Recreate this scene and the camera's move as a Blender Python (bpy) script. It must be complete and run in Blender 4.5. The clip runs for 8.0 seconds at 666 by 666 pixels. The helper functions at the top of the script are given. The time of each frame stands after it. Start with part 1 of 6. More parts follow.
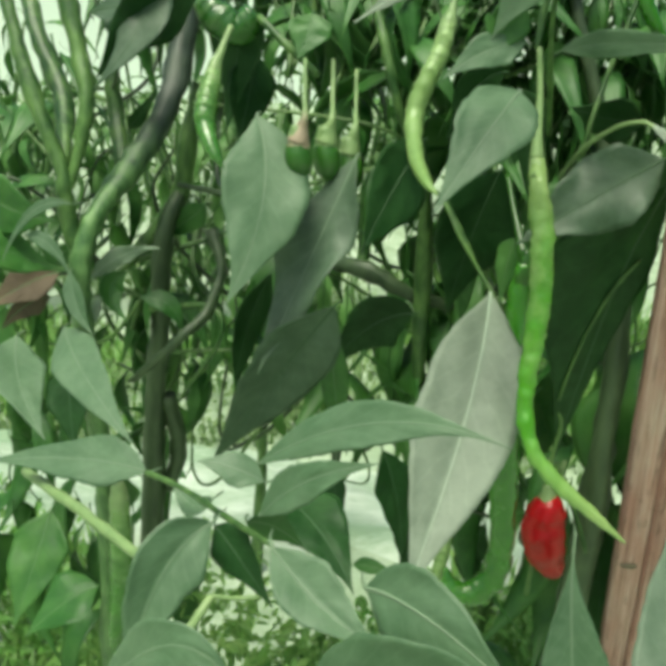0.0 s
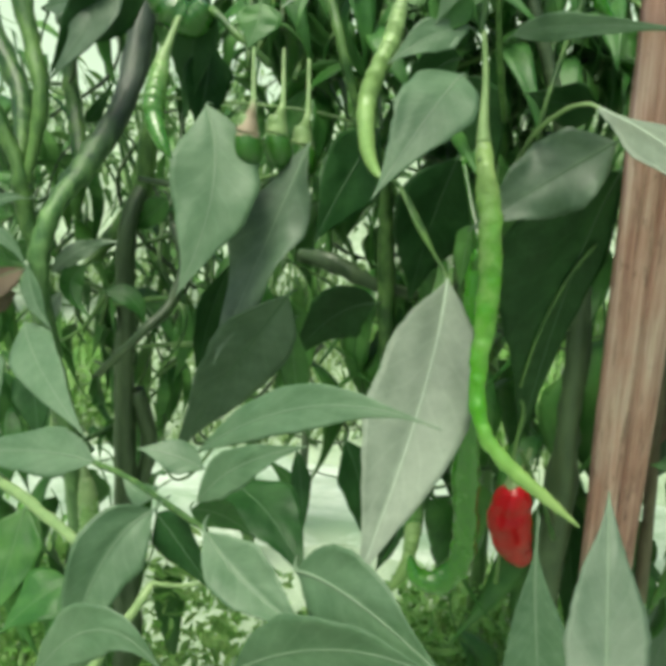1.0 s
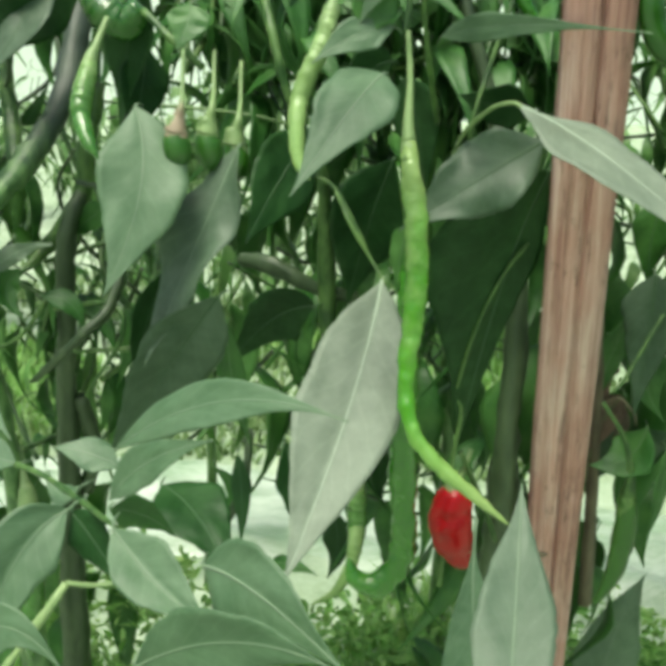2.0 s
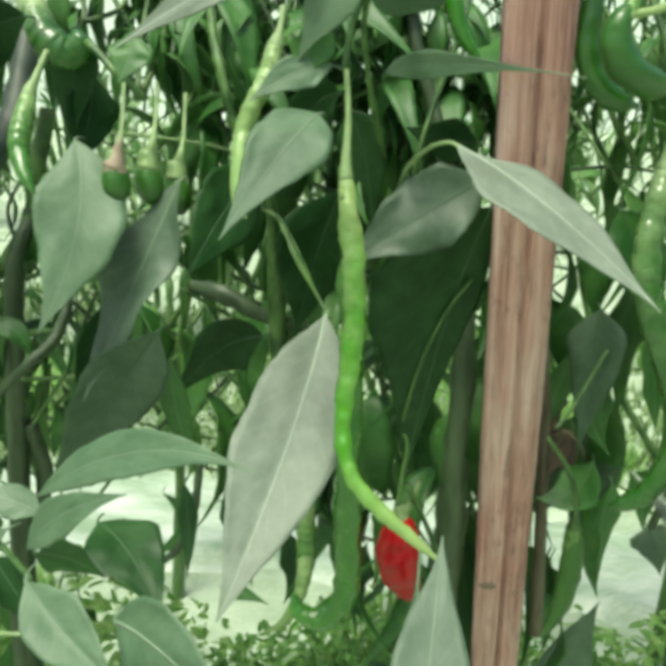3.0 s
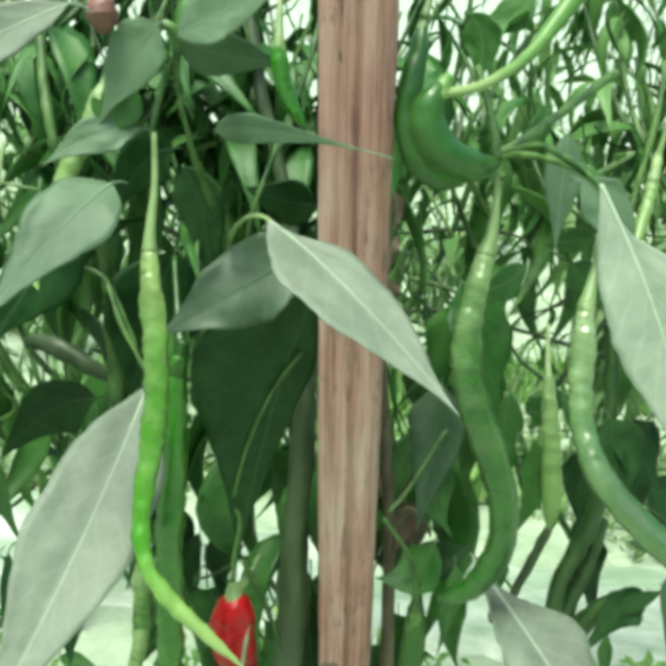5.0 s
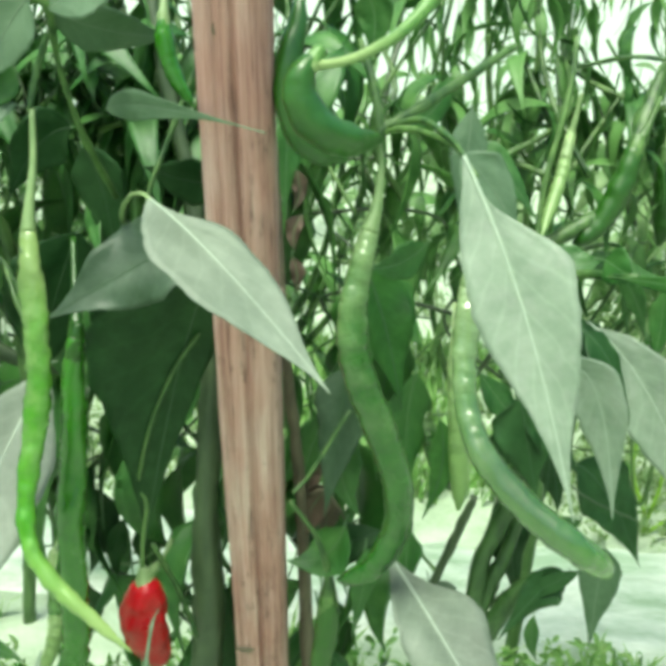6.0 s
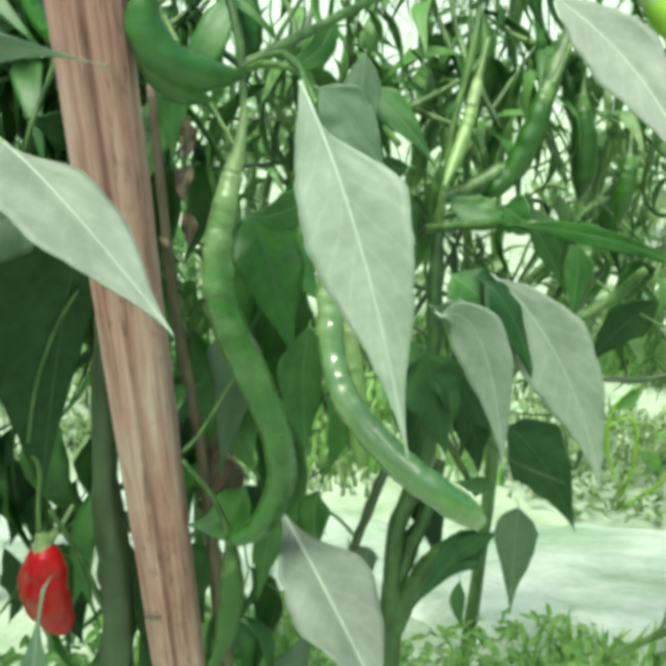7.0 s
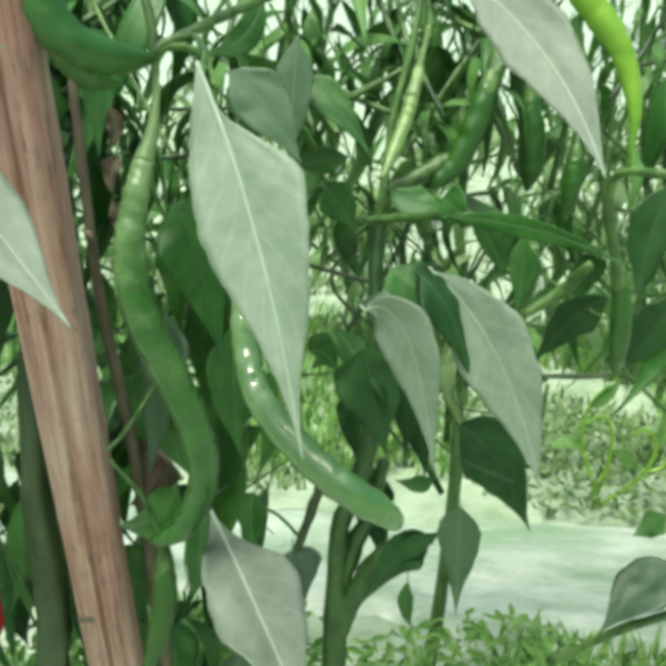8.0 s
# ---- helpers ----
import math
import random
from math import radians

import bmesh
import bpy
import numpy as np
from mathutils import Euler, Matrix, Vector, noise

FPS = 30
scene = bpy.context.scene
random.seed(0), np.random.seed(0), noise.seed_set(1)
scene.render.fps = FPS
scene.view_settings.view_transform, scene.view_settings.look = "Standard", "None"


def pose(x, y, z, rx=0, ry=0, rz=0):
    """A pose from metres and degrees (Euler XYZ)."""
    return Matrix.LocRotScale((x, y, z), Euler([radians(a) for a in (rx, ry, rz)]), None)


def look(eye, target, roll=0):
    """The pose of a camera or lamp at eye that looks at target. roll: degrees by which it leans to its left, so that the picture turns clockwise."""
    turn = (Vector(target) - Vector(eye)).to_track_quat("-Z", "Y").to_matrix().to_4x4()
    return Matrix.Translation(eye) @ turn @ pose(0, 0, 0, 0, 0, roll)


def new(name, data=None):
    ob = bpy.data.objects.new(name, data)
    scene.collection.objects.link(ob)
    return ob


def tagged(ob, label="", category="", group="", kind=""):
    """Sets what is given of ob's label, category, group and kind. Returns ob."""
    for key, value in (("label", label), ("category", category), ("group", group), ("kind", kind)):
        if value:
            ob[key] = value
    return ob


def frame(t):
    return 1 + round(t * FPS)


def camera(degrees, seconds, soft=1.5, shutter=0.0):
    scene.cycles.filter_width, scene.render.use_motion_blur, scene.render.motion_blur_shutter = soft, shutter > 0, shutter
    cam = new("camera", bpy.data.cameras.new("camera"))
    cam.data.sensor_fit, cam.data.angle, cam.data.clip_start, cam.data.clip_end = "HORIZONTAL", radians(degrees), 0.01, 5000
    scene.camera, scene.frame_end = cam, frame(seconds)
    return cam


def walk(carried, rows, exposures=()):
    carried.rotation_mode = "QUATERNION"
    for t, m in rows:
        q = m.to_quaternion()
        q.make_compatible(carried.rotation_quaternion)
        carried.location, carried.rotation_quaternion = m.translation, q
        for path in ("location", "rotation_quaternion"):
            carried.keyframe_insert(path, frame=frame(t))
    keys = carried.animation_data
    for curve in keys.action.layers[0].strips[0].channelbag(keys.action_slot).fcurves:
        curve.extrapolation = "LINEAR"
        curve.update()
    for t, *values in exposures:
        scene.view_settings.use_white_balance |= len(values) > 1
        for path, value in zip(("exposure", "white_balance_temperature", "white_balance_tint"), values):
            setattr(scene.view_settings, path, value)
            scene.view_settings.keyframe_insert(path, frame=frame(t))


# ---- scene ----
cam = camera(38.5, 8.0, soft=5.5)
PATH = [
    (0, (0.046, -0.074, 0.619), (-0.187, 1.821, 0.022), 1.6),
    (0.5, (0.054, -0.074, 0.614), (-0.181, 1.823, 0.027), 1.4),
    (1, (0.07, -0.072, 0.614), (-0.178, 1.821, 0.019), 0.5),
    (1.5, (0.081, -0.072, 0.607), (-0.142, 1.832, 0.037), 0.3),
    (3, (0.113, -0.062, 0.622), (-0.073, 1.849, 0.062), 1.0),
    (3.5, (0.123, -0.058, 0.642), (-0.051, 1.857, 0.095), 1.8),
    (4, (0.147, -0.057, 0.646), (-0.018, 1.863, 0.11), 2.7),
    (4.5, (0.159, -0.038, 0.647), (0.03, 1.883, 0.106), 3.4),
    (6, (0.212, -0.016, 0.644), (0.122, 1.899, 0.074), 3.0),
    (6.5, (0.238, -0.013, 0.637), (0.139, 1.897, 0.052), 2.4),
    (7, (0.263, -0.004, 0.627), (0.164, 1.903, 0.035), 2.1),
    (7.5, (0.277, 0.0, 0.627), (0.188, 1.904, 0.024), 1.9),
    (8, (0.289, 0.009, 0.623), (0.206, 1.916, 0.027), 2.3),
]
walk(cam, [(t, look(eye, target, roll)) for t, eye, target, roll in PATH], exposures=((0, 0.49, 6800, -6), (1.5, 0.60, 6700, -3), (3.5, 0.72, 6600, 0), (4.5, 0.80, 6450, -5), (6, 1.0, 6400, -5), (7.5, 0.81, 6400, -2), (8, 0.70, 6450, -1)))

# ---- light ----
world = bpy.data.worlds.new("sky")
scene.world = world
world.use_nodes = True
wn = world.node_tree.nodes
sky = wn.new("ShaderNodeTexSky")
sky.sky_type, sky.sun_disc = "NISHITA", False
sky.sun_elevation, sky.sun_rotation = radians(70), radians(205)
sky.air_density, sky.dust_density, sky.ozone_density = 1.0, 6.0, 1.0
wn["Background"].inputs["Strength"].default_value = 0.115
world.node_tree.links.new(sky.outputs[0], wn["Background"].inputs["Color"])
sun = new("sun", bpy.data.lights.new("sun", "SUN"))
sun.data.energy, sun.data.angle, sun.data.color = 2.8, radians(24), (1.0, 0.96, 0.88)
sun.matrix_world = look((-0.7, -1.5, 4.6), (0, 0, 0))


# ---- materials ----
def material(name):
    m = bpy.data.materials.new(name)
    m.use_nodes = True
    return m, m.node_tree.nodes, m.node_tree.links, m.node_tree.nodes["Principled BSDF"]


def ramp(nodes, stops):
    r = nodes.new("ShaderNodeValToRGB")
    r.color_ramp.elements[0].position, r.color_ramp.elements[0].color = stops[0][0], (*stops[0][1], 1)
    r.color_ramp.elements[1].position, r.color_ramp.elements[1].color = stops[-1][0], (*stops[-1][1], 1)
    for p, c in stops[1:-1]:
        r.color_ramp.elements.new(p).color = (*c, 1)
    return r


def math_node(nodes, links, op, a, b):
    n = nodes.new("ShaderNodeMath")
    n.operation = op
    for i, v in enumerate((a, b)):
        if isinstance(v, (int, float)):
            n.inputs[i].default_value = v
        else:
            links.new(v, n.inputs[i])
    return n.outputs[0]


def noise_node(nodes, links, scale, detail=4, coord=None, rough=0.55):
    n = nodes.new("ShaderNodeTexNoise")
    n.inputs["Scale"].default_value, n.inputs["Detail"].default_value, n.inputs["Roughness"].default_value = scale, detail, rough
    if coord:
        links.new(coord, n.inputs["Vector"])
    return n


def mix_color(nodes, links, fac, a, b, mode="MIX"):
    n = nodes.new("ShaderNodeMix")
    n.data_type, n.blend_type = "RGBA", mode
    for i, v in ((0, fac), (6, a), (7, b)):
        if isinstance(v, (int, float)):
            n.inputs[i].default_value = v
        elif isinstance(v, tuple):
            n.inputs[i].default_value = (*v, 1)
        else:
            links.new(v, n.inputs[i])
    return n.outputs[2]


def leaf_material(name, dark, mid, light, rough=0.5, thin=0.22, veins=True, gloss=0.55, vary=0.30):
    m, nodes, links, bsdf = material(name)
    tex = nodes.new("ShaderNodeTexCoord")
    info = nodes.new("ShaderNodeObjectInfo")
    patch = noise_node(nodes, links, 60, 4, tex.outputs["Object"], 0.65)
    fine = noise_node(nodes, links, 900, 3, tex.outputs["Object"])
    level = math_node(nodes, links, "ADD", math_node(nodes, links, "SUBTRACT", math_node(nodes, links, "MULTIPLY", patch.outputs[0], 1.15), 0.18),
                      math_node(nodes, links, "MULTIPLY", info.outputs["Random"], vary))
    tone = ramp(nodes, [(0.2, dark), (0.5, mid), (0.85, light)])
    links.new(level, tone.inputs[0])
    color = mix_color(nodes, links, math_node(nodes, links, "MULTIPLY", fine.outputs[0], 0.25), tone.outputs[0], tuple(c * 0.7 for c in dark))
    # Pale patches: broken sheen painted on the blade; the same noise roughens the bump.
    sheen_noise = noise_node(nodes, links, 75, 5, tex.outputs["Object"], 0.7)
    sheen_patches = ramp(nodes, [(0.46, (0, 0, 0)), (0.68, (1, 1, 1))])
    links.new(sheen_noise.outputs[0], sheen_patches.inputs[0])
    color = mix_color(nodes, links, math_node(nodes, links, "MULTIPLY", sheen_patches.outputs[0], 0.2), color, tuple(min(0.5, c * 1.5 + 0.02) for c in light))
    height = math_node(nodes, links, "ADD", math_node(nodes, links, "MULTIPLY", fine.outputs[0], 0.15), math_node(nodes, links, "MULTIPLY", sheen_noise.outputs[0], 0.5))
    if veins:
        sep = nodes.new("ShaderNodeSeparateXYZ")
        links.new(tex.outputs["UV"], sep.inputs[0])
        side = math_node(nodes, links, "ABSOLUTE", math_node(nodes, links, "SUBTRACT", sep.outputs[0], 0.5), 0)
        warp = noise_node(nodes, links, 4, 2, tex.outputs["UV"])
        run = math_node(nodes, links, "SUBTRACT", math_node(nodes, links, "MULTIPLY", sep.outputs[1], 9.0),
                        math_node(nodes, links, "MULTIPLY", math_node(nodes, links, "POWER", side, 0.8), 3.6))
        run = math_node(nodes, links, "ADD", run, math_node(nodes, links, "MULTIPLY", warp.outputs[0], 0.7))
        saw = math_node(nodes, links, "ABSOLUTE", math_node(nodes, links, "SUBTRACT", math_node(nodes, links, "FRACT", run, 0), 0.5), 0)
        line = ramp(nodes, [(0.0, (1, 1, 1)), (0.035, (0.6, 0.6, 0.6)), (0.12, (0, 0, 0))])
        links.new(saw, line.inputs[0])
        color = mix_color(nodes, links, math_node(nodes, links, "MULTIPLY", line.outputs[0], 0.12), color, tuple(min(1, c * 1.6) for c in light))
        height = math_node(nodes, links, "ADD", height, math_node(nodes, links, "MULTIPLY", saw, 0.35))
    bump = nodes.new("ShaderNodeBump")
    bump.inputs["Strength"].default_value, bump.inputs["Distance"].default_value = 0.3, 0.0008
    links.new(height, bump.inputs["Height"])
    links.new(bump.outputs[0], bsdf.inputs["Normal"])
    links.new(color, bsdf.inputs["Base Color"])
    spread = math_node(nodes, links, "ADD", math_node(nodes, links, "MULTIPLY", patch.outputs[0], 0.25), rough - 0.12)
    links.new(spread, bsdf.inputs["Roughness"])
    bsdf.inputs["Specular IOR Level"].default_value = gloss
    glow = nodes.new("ShaderNodeBsdfTranslucent")
    links.new(mix_color(nodes, links, 0.32, color, (0.16, 0.30, 0.03)), glow.inputs["Color"])
    both = nodes.new("ShaderNodeMixShader")
    both.inputs[0].default_value = thin
    links.new(bsdf.outputs[0], both.inputs[1])
    links.new(glow.outputs[0], both.inputs[2])
    links.new(both.outputs[0], nodes["Material Output"].inputs["Surface"])
    return m


def skin_material(name, a, b, rough=0.3, scale=60, coat=0.0, bump_size=0.0006, stretch=None, along=None, span=(0.3, 0.75), wrinkle=0.0):
    """Fruit skin, stems, film: two tones by a broad and a fine noise; wrinkle: cross folds, their shine painted as pale
    crests, strongest at a fruit's neck.
    """
    m, nodes, links, bsdf = material(name)
    tex = nodes.new("ShaderNodeTexCoord")
    coord = tex.outputs["Object"]
    if stretch:
        mp = nodes.new("ShaderNodeMapping")
        mp.inputs["Scale"].default_value = stretch
        links.new(coord, mp.inputs[0])
        coord = mp.outputs[0]
    broad, fine = noise_node(nodes, links, scale, 4, coord), noise_node(nodes, links, scale * 12, 3, coord)
    info = nodes.new("ShaderNodeObjectInfo")
    level = math_node(nodes, links, "ADD", math_node(nodes, links, "MULTIPLY", broad.outputs[0], 0.7), math_node(nodes, links, "MULTIPLY", fine.outputs[0], 0.2))
    level = math_node(nodes, links, "ADD", level, math_node(nodes, links, "MULTIPLY", info.outputs["Random"], 0.12))
    tone = ramp(nodes, [(span[0], a), (span[1], b)])
    links.new(level, tone.inputs[0])
    color = tone.outputs[0]
    if along:
        sep = nodes.new("ShaderNodeSeparateXYZ")
        links.new(tex.outputs["UV"], sep.inputs[0])
        reach = math_node(nodes, links, "ADD", sep.outputs[1], math_node(nodes, links, "MULTIPLY", math_node(nodes, links, "SUBTRACT", broad.outputs[0], 0.5), 0.12))
        share = ramp(nodes, [(at, (v, v, v)) for at, v in along[1]])
        links.new(reach, share.inputs[0])
        color = mix_color(nodes, links, share.outputs[0], color, along[0])
    if wrinkle:
        span_map = nodes.new("ShaderNodeMapping")
        span_map.inputs["Scale"].default_value = (2.2, 13, 1)
        links.new(tex.outputs["UV"], span_map.inputs[0])
        folds = noise_node(nodes, links, 1.0, 3, span_map.outputs[0], 0.55)
        neck = ramp(nodes, [(0.0, (0.75, 0.75, 0.75)), (0.06, (1, 1, 1)), (0.26, (0.9, 0.9, 0.9)), (0.48, (0.22, 0.22, 0.22)), (1.0, (0.12, 0.12, 0.12))])
        links.new(sep.outputs[1], neck.inputs[0])
        # Fold crests are paled in colour to look shiny.
        crest = ramp(nodes, [(0.42, (0, 0, 0)), (0.72, (1, 1, 1))])
        links.new(folds.outputs[0], crest.inputs[0])
        crest_shine = math_node(nodes, links, "MULTIPLY", crest.outputs[0], neck.outputs[0])
        color = mix_color(nodes, links, math_node(nodes, links, "MULTIPLY", crest_shine, wrinkle), color, tuple(min(0.6, c * 1.25 + 0.04) for c in along[0]))
        fold_height = math_node(nodes, links, "MULTIPLY", folds.outputs[0], math_node(nodes, links, "MULTIPLY", neck.outputs[0], 6.5))
    links.new(color, bsdf.inputs["Base Color"])
    bump = nodes.new("ShaderNodeBump")
    bump.inputs["Strength"].default_value, bump.inputs["Distance"].default_value = (1.0 if wrinkle else 0.4), bump_size
    links.new(math_node(nodes, links, "ADD", math_node(nodes, links, "MULTIPLY", level, 0.6), fold_height) if wrinkle else level, bump.inputs["Height"])
    links.new(bump.outputs[0], bsdf.inputs["Normal"])
    links.new(bump.outputs[0], bsdf.inputs["Coat Normal"])
    links.new(math_node(nodes, links, "ADD", math_node(nodes, links, "MULTIPLY", broad.outputs[0], 0.2), rough - 0.1), bsdf.inputs["Roughness"])
    bsdf.inputs["Coat Weight"].default_value, bsdf.inputs["Coat Roughness"].default_value = coat, 0.24
    return m


leaf_green = leaf_material("leaf_green", (0.013, 0.078, 0.008), (0.028, 0.124, 0.015), (0.072, 0.195, 0.036))
# Greyed green: the sky's sheen on these leaves is put into the base colour.
leaf_sheen_grey = leaf_material("leaf_sheen_grey", (0.051, 0.119, 0.050), (0.082, 0.161, 0.078), (0.132, 0.216, 0.122), rough=0.55, gloss=0.6)
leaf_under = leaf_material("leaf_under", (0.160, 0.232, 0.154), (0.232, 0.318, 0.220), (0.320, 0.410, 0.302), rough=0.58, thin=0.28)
# Darker copy of leaf_under: weaker light on these leaves is in the colour.
leaf_under_dim = leaf_material("leaf_under_dim", (0.112, 0.152, 0.104), (0.166, 0.216, 0.156), (0.226, 0.282, 0.212), rough=0.58, gloss=0.5)
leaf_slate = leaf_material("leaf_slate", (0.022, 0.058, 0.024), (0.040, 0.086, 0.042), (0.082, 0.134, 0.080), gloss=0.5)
# Near-black copy of leaf_green: shade between the leaves painted into the colour.
leaf_shaded = leaf_material("leaf_shaded", (0.006, 0.036, 0.006), (0.014, 0.058, 0.012), (0.034, 0.100, 0.026), gloss=0.28)
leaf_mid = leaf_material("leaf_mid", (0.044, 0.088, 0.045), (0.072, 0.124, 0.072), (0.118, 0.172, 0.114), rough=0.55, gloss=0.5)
# Milder darkened copy of leaf_green, its shade likewise in the colour.
leaf_half_shaded = leaf_material("leaf_half_shaded", (0.010, 0.062, 0.005), (0.022, 0.100, 0.010), (0.060, 0.170, 0.028), gloss=0.35)
leaf_dry = leaf_material("leaf_dry", (0.036, 0.025, 0.014), (0.078, 0.056, 0.034), (0.150, 0.112, 0.070), 0.7, 0.15)
leaf_back = leaf_material("leaf_back", (0.008, 0.054, 0.006), (0.030, 0.132, 0.016), (0.140, 0.315, 0.075), thin=0.36, veins=False, vary=0.60)
# Paler copy for distant foliage: haze and strong daylight put into the colour.
leaf_far_lit = leaf_material("leaf_far_lit", (0.050, 0.150, 0.026), (0.115, 0.265, 0.065), (0.250, 0.410, 0.160), thin=0.42, veins=False, vary=0.5)
leaf_rib = skin_material("leaf_rib", (0.060, 0.140, 0.042), (0.110, 0.210, 0.080), 0.5, 200)
rib_pale = skin_material("rib_pale", (0.25, 0.335, 0.235), (0.33, 0.41, 0.31), 0.55, 200)
rib_grey = skin_material("rib_grey", (0.105, 0.175, 0.095), (0.160, 0.230, 0.145), 0.55, 200)
rib_dark = skin_material("rib_dark", (0.022, 0.070, 0.018), (0.044, 0.100, 0.036), 0.6, 200)
stem_green = skin_material("stem_green", (0.014, 0.056, 0.008), (0.105, 0.200, 0.050), 0.44, 130, bump_size=0.0024, stretch=(1, 1, 0.45), span=(0.40, 0.64))
stem_brown = skin_material("stem_brown", (0.028, 0.085, 0.018), (0.140, 0.250, 0.080), 0.45, 150, bump_size=0.0012, stretch=(1, 1, 0.3))
stem_fork = skin_material("stem_fork", (0.030, 0.090, 0.022), (0.125, 0.235, 0.078), 0.42, 150, bump_size=0.0032, stretch=(1, 1, 0.5), span=(0.40, 0.62), along=((0.040, 0.056, 0.044), [(0.0, 0.95), (0.2, 0.92), (0.33, 0.15), (0.42, 0.0), (1.0, 0.0)]))
stem_dark = skin_material("stem_dark", (0.014, 0.034, 0.012), (0.070, 0.110, 0.048), 0.45, 150, bump_size=0.0012, stretch=(1, 1, 0.3))
stem_shade = skin_material("stem_shade", (0.010, 0.040, 0.006), (0.050, 0.115, 0.028), 0.45, 140, bump_size=0.0020, stretch=(1, 1, 0.4), span=(0.38, 0.66))
chili_bright = skin_material("chili_bright", (0.028, 0.180, 0.001), (0.082, 0.310, 0.004), 0.24, 60, 0.4, wrinkle=0.8, along=((0.225, 0.330, 0.105), [(0.0, 1.0), (0.10, 0.8), (0.20, 0.35), (0.32, 0.06), (0.60, 0.02), (0.72, 0.5), (0.85, 0.95), (1.0, 1.0)]))
chili_green = skin_material("chili_green", (0.016, 0.096, 0.003), (0.046, 0.172, 0.010), 0.27, 60, 0.6, wrinkle=0.6, along=((0.20, 0.33, 0.10), [(0.0, 0.9), (0.2, 0.3), (0.4, 0.0), (1.0, 0.0)]))
chili_hook = skin_material("chili_hook", (0.018, 0.118, 0.003), (0.048, 0.200, 0.009), 0.26, 60, 0.6, bump_size=0.001)
chili_dark = skin_material("chili_dark", (0.006, 0.062, 0.001), (0.020, 0.112, 0.003), 0.27, 45, 0.45, wrinkle=0.45, along=((0.20, 0.30, 0.12), [(0.0, 1.0), (0.10, 0.45), (0.22, 0.12), (0.32, 0.0), (1.0, 0.0)]))
chili_fat = skin_material("chili_fat", (0.010, 0.066, 0.003), (0.034, 0.125, 0.008), 0.36, 45, 0.35)
chili_deep = skin_material("chili_deep", (0.010, 0.056, 0.003), (0.028, 0.104, 0.007), 0.36, 45, 0.2)
# Pale neck skin; farther down the pale tone is a highlight put into the colour.
chili_light = skin_material("chili_light", (0.014, 0.088, 0.002), (0.046, 0.172, 0.007), 0.22, 60, 1.0, wrinkle=0.5, along=((0.22, 0.32, 0.14), [(0.0, 1.0), (0.15, 0.5), (0.3, 0.22), (0.6, 0.10), (0.8, 0.03), (0.93, 0.2), (1.0, 0.5)]))
chili_light.node_tree.nodes["Principled BSDF"].inputs["Specular IOR Level"].default_value = 0.9
chili_lime = skin_material("chili_lime", (0.120, 0.280, 0.012), (0.230, 0.400, 0.035), 0.34, 60, 0.2, along=((0.05, 0.22, 0.02), [(0.0, 0.0), (0.6, 0.1), (1.0, 0.6)]))
chili_pale = skin_material("chili_pale", (0.090, 0.190, 0.036), (0.190, 0.310, 0.090), 0.42, 55, 0.1, wrinkle=0.5, along=((0.22, 0.33, 0.13), [(0.0, 0.8), (0.3, 0.3), (1.0, 0.1)]))
chili_red = skin_material("chili_red", (0.240, 0.002, 0.004), (0.540, 0.004, 0.010), 0.3, 50, 0.2, bump_size=0.0022)
chili_red.node_tree.nodes["Principled BSDF"].inputs["Specular IOR Level"].default_value = 0.25
chili_bud = skin_material("chili_bud", (0.095, 0.045, 0.032), (0.200, 0.092, 0.070), 0.5, 80)
stalk_pink = skin_material("stalk_pink", (0.22, 0.18, 0.12), (0.36, 0.29, 0.21), 0.5, 120, along=((0.16, 0.26, 0.10), [(0.0, 1.0), (0.4, 0.9), (0.62, 0.0), (1.0, 0.0)]))
stalk_pale = skin_material("stalk_pale", (0.120, 0.210, 0.070), (0.250, 0.350, 0.150), 0.45, 140)
stalk_green = skin_material("stalk_green", (0.055, 0.165, 0.025), (0.130, 0.280, 0.060), 0.4, 140, along=((0.270, 0.370, 0.140), [(0.0, 0.0), (0.5, 0.1), (0.75, 0.9), (1.0, 1.0)]))
stem_dry = skin_material("stem_dry", (0.060, 0.050, 0.030), (0.190, 0.165, 0.105), 0.75, 150, bump_size=0.0012, stretch=(1, 1, 0.3))
weed_green = leaf_material("weed_green", (0.060, 0.190, 0.030), (0.150, 0.350, 0.070), (0.330, 0.530, 0.160), 0.55, 0.35, veins=False)
grass_dull = leaf_material("grass_dull", (0.080, 0.170, 0.050), (0.160, 0.270, 0.095), (0.310, 0.420, 0.190), 0.6, 0.3, veins=False, vary=0.1)
film_pale = skin_material("film_pale", (0.21, 0.31, 0.19), (0.50, 0.58, 0.48), 0.4, 13, bump_size=0.006, stretch=(0.45, 1.5, 1), span=(0.36, 0.58))
soil = skin_material("soil", (0.13, 0.21, 0.10), (0.44, 0.53, 0.39), 0.9, 11, bump_size=0.02)
backdrop_pale = skin_material("backdrop_pale", (0.61, 0.71, 0.62), (0.69, 0.78, 0.70), 0.8, 2)


